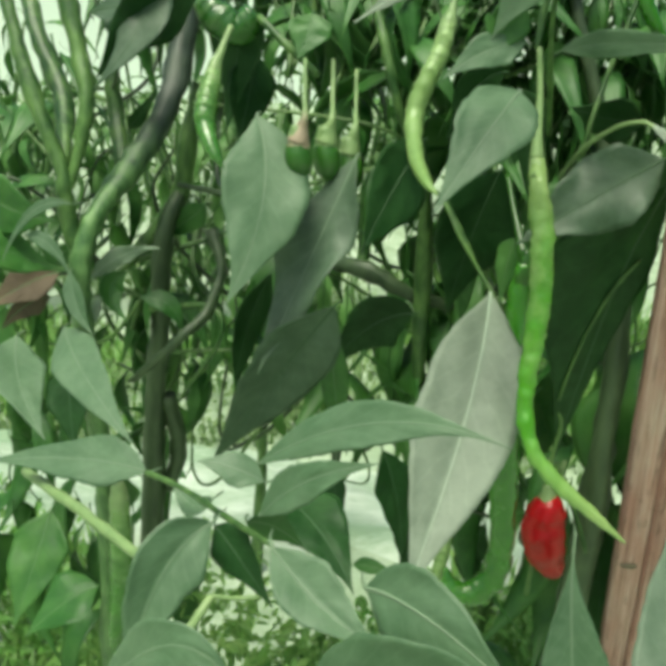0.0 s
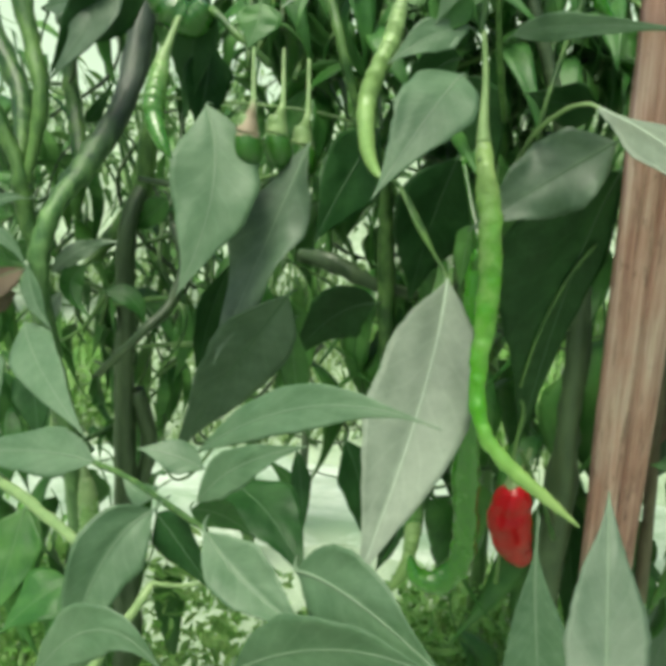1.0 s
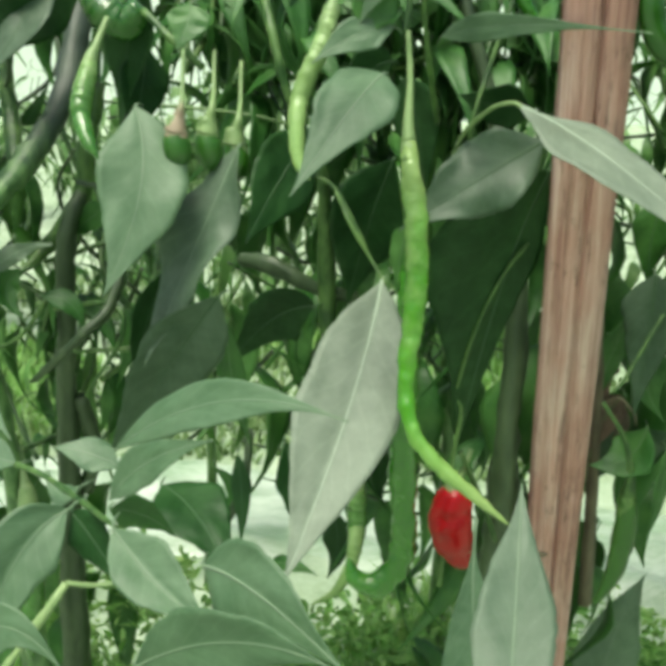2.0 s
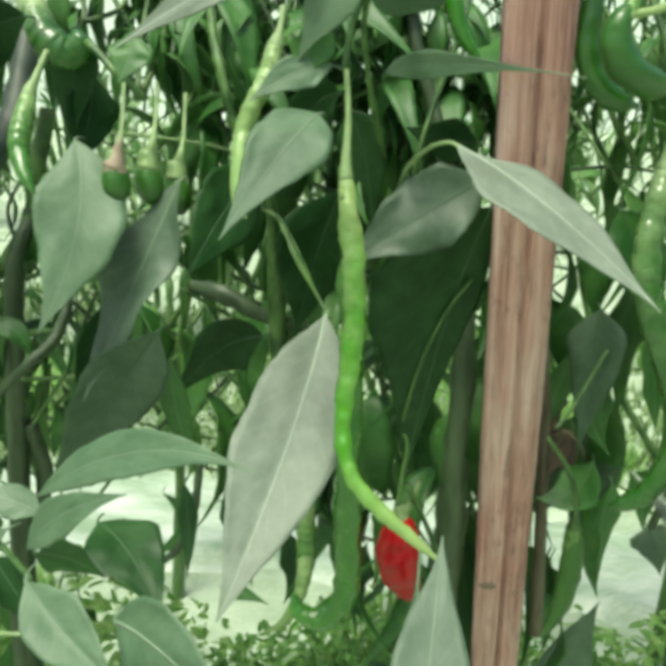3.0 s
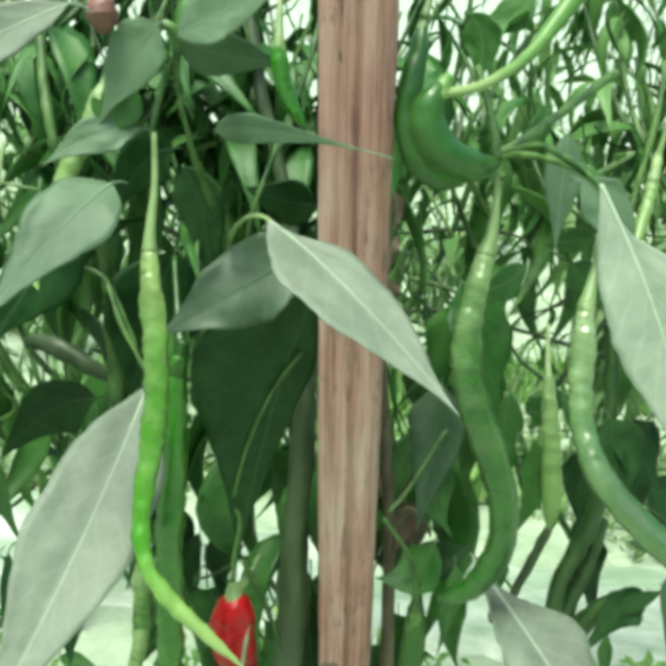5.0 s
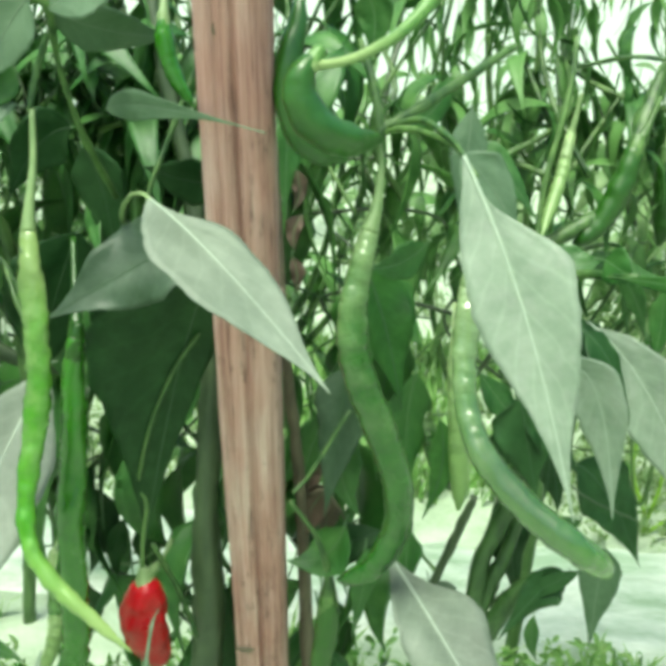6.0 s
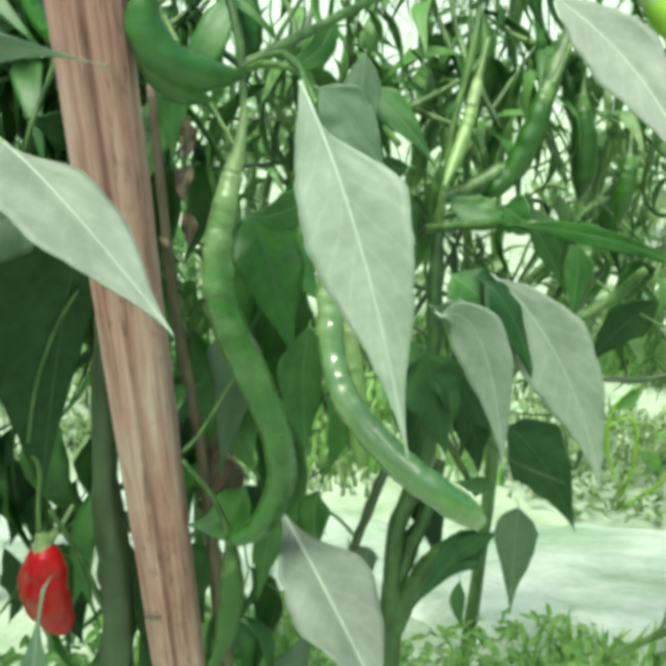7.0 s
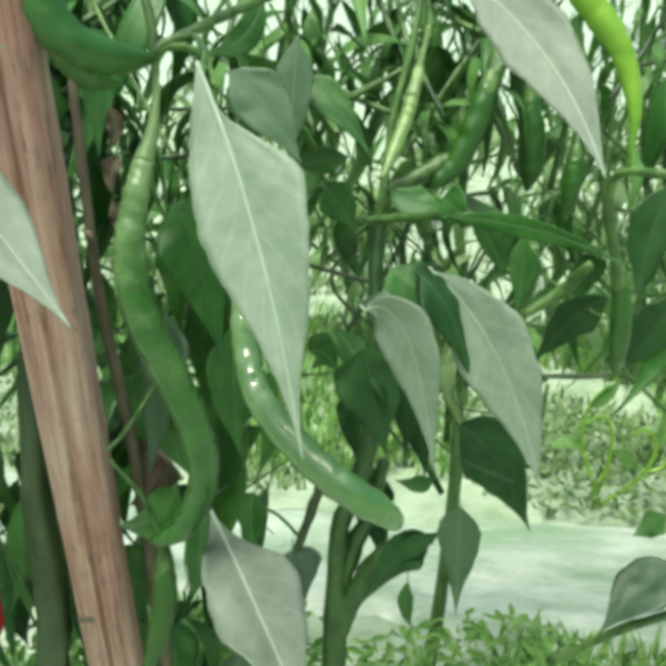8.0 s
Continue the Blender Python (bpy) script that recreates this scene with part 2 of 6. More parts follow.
def wood_material():
    m, nodes, links, bsdf = material("stake_wood")
    tex = nodes.new("ShaderNodeTexCoord")

    def along_grain(k):
        mp = nodes.new("ShaderNodeMapping")
        mp.inputs["Scale"].default_value = (1, 1, k)
        links.new(tex.outputs["Object"], mp.inputs[0])
        return mp.outputs[0]

    wide, thin = noise_node(nodes, links, 130, 4, along_grain(0.03)), noise_node(nodes, links, 620, 5, along_grain(0.03), 0.7)
    blotch, spots = noise_node(nodes, links, 45, 5, along_grain(0.35), 0.6), noise_node(nodes, links, 210, 3, along_grain(0.4), 0.6)
    split = noise_node(nodes, links, 190, 2, along_grain(0.035))
    level = math_node(nodes, links, "ADD", math_node(nodes, links, "MULTIPLY", wide.outputs[0], 0.45), math_node(nodes, links, "MULTIPLY", thin.outputs[0], 0.55))
    red = ramp(nodes, [(0.36, (0.215, 0.100, 0.080)), (0.47, (0.385, 0.200, 0.164)), (0.56, (0.485, 0.280, 0.236)), (0.66, (0.590, 0.400, 0.350))])
    grey = ramp(nodes, [(0.36, (0.280, 0.162, 0.134)), (0.5, (0.460, 0.296, 0.252)), (0.64, (0.640, 0.475, 0.420))])
    links.new(level, red.inputs[0])
    links.new(level, grey.inputs[0])
    share = ramp(nodes, [(0.42, (0, 0, 0)), (0.60, (1, 1, 1))])
    links.new(blotch.outputs[0], share.inputs[0])
    color = mix_color(nodes, links, share.outputs[0], red.outputs[0], grey.outputs[0])
    crack = ramp(nodes, [(0.478, (0, 0, 0)), (0.5, (1, 1, 1)), (0.522, (0, 0, 0))])
    links.new(split.outputs[0], crack.inputs[0])
    broken = ramp(nodes, [(0.44, (0, 0, 0)), (0.60, (0.6, 0.6, 0.6))])
    links.new(spots.outputs[0], broken.inputs[0])
    gap = math_node(nodes, links, "MULTIPLY", crack.outputs[0], broken.outputs[0])
    color = mix_color(nodes, links, gap, color, (0.085, 0.045, 0.034))
    stain = ramp(nodes, [(0.62, (0, 0, 0)), (0.72, (0.6, 0.6, 0.6))])
    links.new(spots.outputs[0], stain.inputs[0])
    color = mix_color(nodes, links, stain.outputs[0], color, (0.120, 0.062, 0.048))
    links.new(color, bsdf.inputs["Base Color"])
    bsdf.inputs["Roughness"].default_value = 0.7
    bump = nodes.new("ShaderNodeBump")
    bump.inputs["Strength"].default_value, bump.inputs["Distance"].default_value = 0.8, 0.0018
    links.new(math_node(nodes, links, "SUBTRACT", level, math_node(nodes, links, "MULTIPLY", gap, 0.4)), bump.inputs["Height"])
    links.new(bump.outputs[0], bsdf.inputs["Normal"])
    return m


stake_wood = wood_material()


# ---- builders ----
def mesh_object(name, bm, mat, smooth=True):
    data = bpy.data.meshes.new(name)
    bm.normal_update()
    bm.to_mesh(data)
    bm.free()
    if smooth:
        data.polygons.foreach_set("use_smooth", [True] * len(data.polygons))
    data.materials.append(mat)
    return new(name, data)


def part(name, bm, mat, parent, label="", at=None):
    """One mesh under a thing or a part; its mesh lies round at, in the world."""
    ob = mesh_object(name, bm, mat)
    origin = Vector(at) if at else Vector((0, 0, 0))
    bases = origin - parent.matrix_world.translation if parent.parent is None else Vector((0, 0, 0))
    ob.parent = parent
    ob.location = bases
    ob.matrix_world = Matrix.Translation(origin)
    if label:
        ob["label"] = label
    return ob


def thing(name, place, label, category, group=""):
    ob = new(name)
    ob.empty_display_size = 0.02
    ob.location = place
    ob.matrix_world = Matrix.Translation(place)
    return tagged(ob, label, category, group)


def smooth_path(points, steps):
    """A Catmull-Rom curve through rows of numbers."""
    p = np.array(points, float)
    p = np.vstack([2 * p[0] - p[1], p, 2 * p[-1] - p[-2]])
    rows = []
    for i in range(1, len(p) - 2):
        for k in range(steps):
            u = k / steps
            rows.append(0.5 * (2 * p[i] + (p[i + 1] - p[i - 1]) * u + (2 * p[i - 1] - 5 * p[i] + 4 * p[i + 1] - p[i + 2]) * u * u
                               + (3 * p[i] - p[i - 1] - 3 * p[i + 1] + p[i + 2]) * u ** 3))
    rows.append(p[-2])
    return np.array(rows)


def tube(points, origin, steps=6, sides=10, lump=0.0, rough_scale=120.0, rings=0.0, ring_span=(0, 0)):
    """A closed tube through (x, y, z, radius) rows; lump swells and dents it, rings wrinkle a stretch of it."""
    rows = smooth_path(points, steps)
    rows[:, 3] = np.maximum(rows[:, 3], 0.0003)
    bm, loops, o = bmesh.new(), [], Vector(origin)
    ref = Vector((0.31, 0.9, 0.22))
    for i, (x, y, z, r) in enumerate(rows):
        a, b = rows[max(i - 1, 0)], rows[min(i + 1, len(rows) - 1)]
        ahead = Vector(b[:3] - a[:3]).normalized()
        u = (ref - ahead * ref.dot(ahead)).normalized()
        ref = u
        v = ahead.cross(u)
        f = i / (len(rows) - 1)
        fade = max(0.0, min(1.0, (f - ring_span[0]) * 12, (ring_span[1] - f) * 6))
        if rings:
            r *= 1 + rings * fade * (noise.noise((x * 60, y * 60, z * 210)) + 0.6 * math.sin(i * 1.75 + 2.5 * noise.noise((z * 90, 1, x * 50))))
        loop = []
        for k in range(sides):
            q = 2 * math.pi * k / sides
            d = u * math.cos(q) + v * math.sin(q)
            c = Vector((x, y, z))
            s = 1 + lump * noise.noise((c + d * r) * rough_scale) + ((0.8 if rings > 0.03 else 0.15) * lump * noise.noise((c + d * r) * rough_scale * 2.7 + Vector((5, 1, 2))) if rings else 0.0)
            loop.append(bm.verts.new(c + d * r * s - o))
        loops.append(loop)
    uv, last = bm.loops.layers.uv.new("UVMap"), len(loops) - 1
    for i in range(last):
        l0, l1 = loops[i], loops[i + 1]
        for k in range(sides):
            fc = bm.faces.new((l0[k], l0[(k + 1) % sides], l1[(k + 1) % sides], l1[k]))
            for lp, f in zip(fc.loops, (i, i, i + 1, i + 1)):
                lp[uv].uv = (k / sides, f / last)
    for fc, f in ((bm.faces.new(loops[0][::-1]), 0), (bm.faces.new(loops[-1]), 1)):
        for lp in fc.loops:
            lp[uv].uv = (0.5, f)
    return bm


def stem(plant, points, name="branch", mat=None):
    """A tapering woody or green shoot of a plant."""
    if name == "main_stem":
        if points[0][2] < points[-1][2]:
            points = points[::-1]
        x, y, z, r = points[-1]
        points = [p for p in points if p[2] > 0.02]
        points = points + [(x, y + 0.01, -0.01, r * 1.3)]
    mat = mat or (stem_brown if name == "main_stem" else stem_green)
    if name != "twig":
        points = [(x, y, z, r * (1.12 if i % 2 else 0.94)) for i, (x, y, z, r) in enumerate(points)]
    return part(name, tube(points, points[0][:3], 6, 10, 0.36, 190.0), mat, plant, at=points[0][:3])


def blade(base, mid, tip, width, face, fold=0.12, wave=0.05, peak=0.36, bend=0.0, rows=24, cols=5, thick=0.0004, taper=1.5, rise=(1.0, 1.0), lean=(1.0, 1.0)):
    """A leaf blade with thickness, as a bmesh round its base; and its midrib as (x, y, z, radius) rows."""
    base, mid, tip, face = (Vector(v) for v in (base, mid, tip, face))
    ctrl = mid * 2 - (base + tip) * 0.5
    length = (tip - base).length
    phase = noise.random() * 6.28
    grid, rib = [], []
    for i in range(rows + 1):
        s = i / rows
        c = base * (1 - s) ** 2 + ctrl * 2 * s * (1 - s) + tip * s * s
        t = ((ctrl - base) * (1 - s) + (tip - ctrl) * s).normalized()
        n = (face - t * face.dot(t)).normalized()
        side = t.cross(n)
        c = c - n * bend * length * (4 * s * (1 - s) - 0.0) * -0.5
        if s < peak:
            halves = [math.sin(0.5 * math.pi * s / peak) ** k for k in rise]
        else:
            halves = [math.cos(0.5 * math.pi * (s - peak) / (1 - peak)) ** taper if s < 1 else 0.0] * 2
        halves = [0.5 * width * h * k + 0.0002 for h, k in zip(halves, lean)]
        row = []
        for j in range(-cols, cols + 1):
            q = j / cols
            w = halves[0] if q > 0 else halves[1]
            edge = w * (1 + 0.10 * noise.noise((s * 7 + phase, 2.0 if q > 0 else 0.0, phase)) + 0.05 * noise.noise((s * 21 + phase, 4.0 if q > 0 else 0.0, phase)) + 0.03 * noise.noise((s * 55 + phase, 7.0 if q > 0 else 1.0, phase)))
            lift = fold * abs(q) * w + wave * w * q * q * math.sin(s * 13 + phase + (1.7 if q > 0 else 0)) - 0.05 * w * q * q
            lift += min(1.0, 2.5 * abs(q)) * w * (0.09 * noise.noise((s * 5 + phase, q * 2.0, 3.1)) + 0.022 * noise.noise((s * 13 + phase, q * 5, 6.1)))
            row.append((c + side * q * edge + n * lift - base, n, (0.5 + 0.5 * q, s)))
        grid.append(row)
        rib.append((*(c - n * 0.0001), (0.00048 * (1 - s) + 0.00014)))
    bm = bmesh.new()
    uv = bm.loops.layers.uv.new("UVMap")
    sheets = [[[bm.verts.new(p + n * off) for p, n, _ in row] for row in grid] for off in (0.0, -thick)]
    for flip, sheet in enumerate(sheets):
        for i in range(rows):
            for j in range(2 * cols):
                q = [(i, j), (i, j + 1), (i + 1, j + 1), (i + 1, j)]
                if flip:
                    q = q[::-1]
                fc = bm.faces.new([sheet[a][b] for a, b in q])
                for lp, (a, b) in zip(fc.loops, q):
                    lp[uv].uv = grid[a][b][2]
    a, b = sheets
    ring = [(i, 0) for i in range(rows + 1)] + [(rows, j) for j in range(1, 2 * cols + 1)] + [(i, 2 * cols) for i in range(rows - 1, -1, -1)] + [(0, j) for j in range(2 * cols - 1, 0, -1)]
    for (i, j), (k, l) in zip(ring, ring[1:] + ring[:1]):
        fc = bm.faces.new((a[i][j], a[k][l], b[k][l], b[i][j]))
        for lp, (m_, n_) in zip(fc.loops, ((i, j), (k, l), (k, l), (i, j))):
            lp[uv].uv = grid[m_][n_][2]
    bmesh.ops.recalc_face_normals(bm, faces=bm.faces)
    return bm, rib


def leaf(plant, base, mid, tip, width, face, fold=0.12, wave=0.07, peak=0.36, bend=0.0, rib=1.0, mat=None, taper=1.5, rise=(1.0, 1.0), stalk=1, lean=(1.0, 1.0)):
    """A broad pepper leaf with its midrib and petiole, as a part of a plant."""
    bm, line = blade(base, mid, tip, width, face, fold, wave, peak, bend, rows=40, cols=6, taper=taper, rise=rise, lean=lean)
    ob = part("leaf", bm, mat or leaf_green, plant, at=base)
    line = [(x, y, z, r * rib * min(1.0, width / 0.03)) for x, y, z, r in line[::2]]
    start = Vector(base)
    back = (start - Vector(mid)).normalized()
    line = [(*(start + back * 0.003 + Vector((0, 0.012, -0.003))), 0.0003), (*(start + back * 0.002 + Vector((0, 0.005, -0.001))), 0.0005), *line] if stalk else line
    ribs = mesh_object("midrib", tube(line, base, 3, 6), {leaf_under: rib_pale, leaf_under_dim: rib_pale, leaf_sheen_grey: rib_grey, leaf_slate: rib_dark, leaf_mid: rib_grey, leaf_half_shaded: rib_dark, leaf_shaded: rib_dark}.get(mat, leaf_rib))
    ribs.parent = ob
    return ob


def chili(body, stalk, mat, label, lump=0.20, neck=0, cap_mat=None):
    """A pepper fruit: body, calyx and stalk."""
    top = body[0][:3]
    fruit = thing("chili_pepper", stalk[0][:3], label, "chili pepper", "peppers on the plants")
    part("body", tube(body, top, 9, 20, lump * 0.6, 130.0, (0.05, 0.055, 0.012)[neck], (0.03, 0.5 if neck else 0.8)), mat, fruit, at=top)
    part("stalk", tube(stalk, stalk[0][:3], 5, 9, 0.05), cap_mat or stalk_pale, fruit, at=stalk[0][:3])
    a, b = Vector(body[0][:3]), Vector(body[1][:3])
    d = (b - a).normalized()
    r0, r1 = body[0][3], body[1][3]
    cap = [(*(a - d * r0 * 1.6), r0 * 0.62), (*(a - d * r0 * 0.4), r0 * 0.96), (*(a + (b - a) * 0.22), (r0 * 0.78 + r1 * 0.22) * 1.01), (*(a + (b - a) * 0.6), (r0 * 0.4 + r1 * 0.6) * 0.96)]
    part("calyx", tube(cap, a, 4, 12, 0.15, 300.0), cap_mat or stalk_pale, fruit, at=a)
    return fruit


# ---- ground and distance ----
def ground_height(x, y):
    return 0.018 * noise.noise((x * 1.6, y * 1.6, 0)) + 0.006 * noise.noise((x * 9, y * 9, 4))


def sheet(name, x0, x1, y0, y1, nx, ny, height, mat):
    xs, ys = np.linspace(x0, x1, nx), np.linspace(y0, y1, ny)
    verts = [(x, y, height(x, y)) for y in ys for x in xs]
    faces = [(j * nx + i, j * nx + i + 1, (j + 1) * nx + i + 1, (j + 1) * nx + i) for j in range(ny - 1) for i in range(nx - 1)]
    data = bpy.data.meshes.new(name)
    data.from_pydata(verts, [], faces)
    data.polygons.foreach_set("use_smooth", [True] * len(data.polygons))
    data.materials.append(mat)
    return new(name, data)


def ground_sheet():
    """One sheet to the horizon: close-meshed and uneven round the plants, flat and wide far off."""
    xs = np.concatenate([np.linspace(-40, -4, 19), np.linspace(-3.4, 3.8, 121), np.linspace(4.4, 40, 19)])
    ys = np.concatenate([np.linspace(-40, -2.4, 19), np.linspace(-1.8, 6.2, 131), np.linspace(6.8, 40, 18)])
    nx, ny = len(xs), len(ys)
    verts = [(x, y, ground_height(x, y) - 0.004) for y in ys for x in xs]
    faces = [(j * nx + i, j * nx + i + 1, (j + 1) * nx + i + 1, (j + 1) * nx + i) for j in range(ny - 1) for i in range(nx - 1)]
    data = bpy.data.meshes.new("ground")
    data.from_pydata(verts, [], faces)
    data.polygons.foreach_set("use_smooth", [True] * len(data.polygons))
    data.materials.append(soil)
    return new("ground", data)


ground = tagged(ground_sheet(), "pale uneven soil under and between the pepper rows", "ground", kind="structure")


def film_height(x, y):
    rim = min(1.0, (y - 0.93) / 0.06, (1.24 - y) / 0.06)
    return -0.02 + 0.04 * rim + 0.012 * noise.noise((x * 5, y * 16, 1)) + 0.008 * noise.noise((x * 18, y * 30, 2)) + 0.01 * noise.noise((x * 2, y * 4, 7))


film = sheet("mulch_film", -2.4, 2.8, 0.93, 1.24, 260, 36, film_height, film_pale)
for v in film.data.vertices:
    v.co.y += -0.055 * min(1.0, max(0.0, (v.co.x + 0.1) / 0.5)) + 0.05 * noise.noise((v.co.x * 3.0, 0, v.co.y * 2.0)) + 0.02 * noise.noise((v.co.x * 14, 5, v.co.y))
tagged(film, "pale crinkled plastic mulch film on the ground", "plastic film", kind="structure")
# Added backdrop: stands in for the bright sky between the leaves.
wall = tagged(sheet("backdrop", -14, 14, 0, 1, 2, 2, lambda x, y: 0, backdrop_pale), "added plain pale backdrop for the bright gaps far behind the rows", "wall", kind="structure")
wall.matrix_world = pose(0, 9.0, -0.1, 90, 0, 0) @ Matrix.Diagonal((1, 2.6, 1, 1))

# ---- plants ----
def shared_leaves(kinds, length, width, mat):
    made = []
    for k in range(kinds):
        droop = -0.25 - 0.12 * (k % 3)
        bm, _ = blade((0, 0, 0), (length * 0.5, 0, length * 0.08), (length, 0.1 * length * (k % 3 - 1), droop * length), width * (0.8 + 0.12 * (k % 4)), (0, 0, 1), 0.25, 0.12, 0.38, 0, 8, 2, 0.0005)
        ring = [[bm.verts.new((x, r * math.cos(q), z + r * math.sin(q))) for q in (0.5, 2.6, 4.7)] for x, z, r in ((0.002, 0.0, 0.0005), (-0.012, 0.002, 0.0006), (-0.026, 0.009, 0.0007))]
        for u, v in zip(ring, ring[1:]):
            for i in range(3):
                bm.faces.new((u[i], u[(i + 1) % 3], v[(i + 1) % 3], v[i]))
        data = bpy.data.meshes.new("leaf")
        bm.to_mesh(data)
        bm.free()
        data.polygons.foreach_set("use_smooth", [True] * len(data.polygons))
        data.materials.append(mat)
        made.append(data)
    return made


LEAF_MESHES = shared_leaves(6, 0.066, 0.0135, leaf_back)
LIT_FAR_MESHES = shared_leaves(6, 0.066, 0.0150, leaf_far_lit)
SHOOT_MESHES = shared_leaves(6, 0.058, 0.0145, leaf_green)
HANG_MESHES = shared_leaves(6, 0.070, 0.021, leaf_green)


def set_leaf(plant, data, place, turn, size):
    ob = new("leaf", data)
    ob.parent = plant
    ob.matrix_local = Matrix.LocRotScale(Vector(place) - plant.location, turn, Vector((size, size, size)))
    return ob


def tangle(plant, rng, count, low, high, length, radius=0.0010):
    """Fine bare twigs that cross one another inside a plant."""
    for k in range(count):
        a = Vector([rng.uniform(u, v) for u, v in zip(low, high)])
        d = Vector((rng.gauss(0, 0.6), rng.gauss(0, 0.3), rng.uniform(-0.9, 1.0))).normalized() * length * rng.uniform(0.5, 1.2)
        side = Vector((rng.gauss(0, 0.32), rng.gauss(0, 0.1), rng.gauss(0, 0.32))) * length
        r = radius * rng.uniform(0.6, 1.6)
        stem(plant, [(*a, r), (*(a + d * 0.35 + side), r), (*(a + d * 0.7 + side), r * 0.8), (*(a + d), r * 0.6)], "twig", stem_dark if k % 2 else stem_green)


def hanging(plant, rng, count, low, high, size=1.0, data=None):
    """Drooping leaves in the shade inside a plant."""
    for k in range(count):
        c = [rng.uniform(a, b) for a, b in zip(low, high)]
        set_leaf(plant, (data or HANG_MESHES)[rng.randrange(6)], c, Euler((rng.uniform(-0.5, 0.5), rng.uniform(0.75, 1.55), rng.uniform(0, 6.283))), size * rng.uniform(0.6, 1.3))


def shoots(plant, roots, rng, count, leaves, lift, spread, size=1.0, data=None):
    """Thin leafy twigs that grow up and back from the branches."""
    for k in range(count):
        p0 = Vector(rng.choice(roots)) + Vector((rng.gauss(0, 0.012), rng.uniform(0, 0.03), rng.gauss(0, 0.012)))
        p2 = p0 + Vector((rng.gauss(0, spread), rng.uniform(0.0, 0.09), lift * rng.uniform(0.4, 1.1)))
        p1 = p0.lerp(p2, 0.5) + Vector((rng.gauss(0, 0.012), rng.gauss(0, 0.01), -0.008))
        stem(plant, [(*p0, 0.0018), (*p1, 0.0015), (*p2, 0.0008)], "twig")
        for i in range(leaves):
            u = rng.random()
            c = p0 * (1 - u) ** 2 + p1 * 2 * u * (1 - u) + p2 * u * u
            set_leaf(plant, (data or SHOOT_MESHES)[rng.randrange(6)], c, Euler((rng.uniform(-0.6, 0.6), rng.uniform(0.0, 1.4), rng.uniform(0, 6.283))), size * rng.uniform(0.45, 1.2))


PEPPER = "pepper plant with long green leaves and hanging chillies"
plant_a = thing("chili_plant", (-0.15, 0.43, 0), "pepper plant with forked grey-green branches and drooping leaves", "chili plant", "front row of peppers")
plant_b = thing("chili_plant", (0.12, 0.43, 0), "pepper plant with broad drooping leaves beside a wooden stake", "chili plant", "front row of peppers")
plant_c = thing("chili_plant", (0.27, 0.47, 0), "pepper plant with pale drooping leaves and dark stems", "chili plant", "front row of peppers")

weed = thing("weed", (0.62, 1.25, 0), "spindly yellow-green weed with curling shoots", "weed")

# plant by the left edge: branches, then leaves
stem(plant_a, [(-0.1045, 0.4600, 0.6479, 0.0066), (-0.1032, 0.4400, 0.6064, 0.0066), (-0.1072, 0.4200, 0.5768, 0.0064), (-0.1185, 0.4000, 0.5523, 0.0061), (-0.1288, 0.3800, 0.5333, 0.0055), (-0.1348, 0.3700, 0.5135, 0.0053), (-0.1374, 0.3700, 0.4849, 0.0054), (-0.1420, 0.3900, 0.4361, 0.0055), (-0.1444, 0.4100, 0.3625, 0.0065), (-0.1510, 0.4300, 0.2249, 0.0083)], 'main_stem', mat=stem_fork)
stem(plant_a, [(-0.1230, 0.4000, 0.5510, 0.0044), (-0.1326, 0.4200, 0.5736, 0.0040), (-0.1372, 0.4300, 0.6034, 0.0040), (-0.1314, 0.4400, 0.6336, 0.0038)], 'branch')
stem(plant_a, [(-0.1365, 0.3700, 0.5026, 0.0036), (-0.1430, 0.3720, 0.5361, 0.0042), (-0.1442, 0.3720, 0.5527, 0.0039), (-0.1595, 0.3800, 0.5859, 0.0041), (-0.1725, 0.3900, 0.6191, 0.0037), (-0.1809, 0.4000, 0.6429, 0.0035)], 'branch')
stem(plant_a, [(-0.1404, 0.3720, 0.5446, 0.0027), (-0.1328, 0.3800, 0.5828, 0.0035), (-0.1397, 0.3900, 0.6081, 0.0048), (-0.1495, 0.4000, 0.6396, 0.0046)], 'branch')
stem(plant_a, [(-0.1431, 0.3720, 0.5527, 0.0027), (-0.1571, 0.4100, 0.5821, 0.0048), (-0.1775, 0.4300, 0.6152, 0.0049), (-0.1918, 0.4500, 0.6413, 0.0046)], 'branch')
stem(plant_a, [(-0.1412, 0.4300, 0.4855, 0.0014), (-0.1286, 0.4500, 0.5016, 0.0042), (-0.1090, 0.4500, 0.5273, 0.0056), (-0.1035, 0.4500, 0.5561, 0.0047), (-0.0984, 0.4600, 0.5903, 0.0047)], 'branch')
stem(plant_a, [(-0.1291, 0.2800, 0.4362, 0.0022), (-0.0865, 0.2400, 0.4410, 0.0021), (-0.0514, 0.2050, 0.4449, 0.0019), (-0.0409, 0.2000, 0.4416, 0.0013)], 'branch', mat=stalk_pale)
stem(plant_a, [(-0.1254, 0.4000, 0.4337, 0.0009), (-0.1179, 0.4000, 0.4392, 0.0021), (-0.0959, 0.4000, 0.4602, 0.0030), (-0.0820, 0.4100, 0.4749, 0.0030), (-0.0772, 0.4200, 0.4941, 0.0028), (-0.0843, 0.4300, 0.5153, 0.0030)], 'branch', mat=stem_dark)
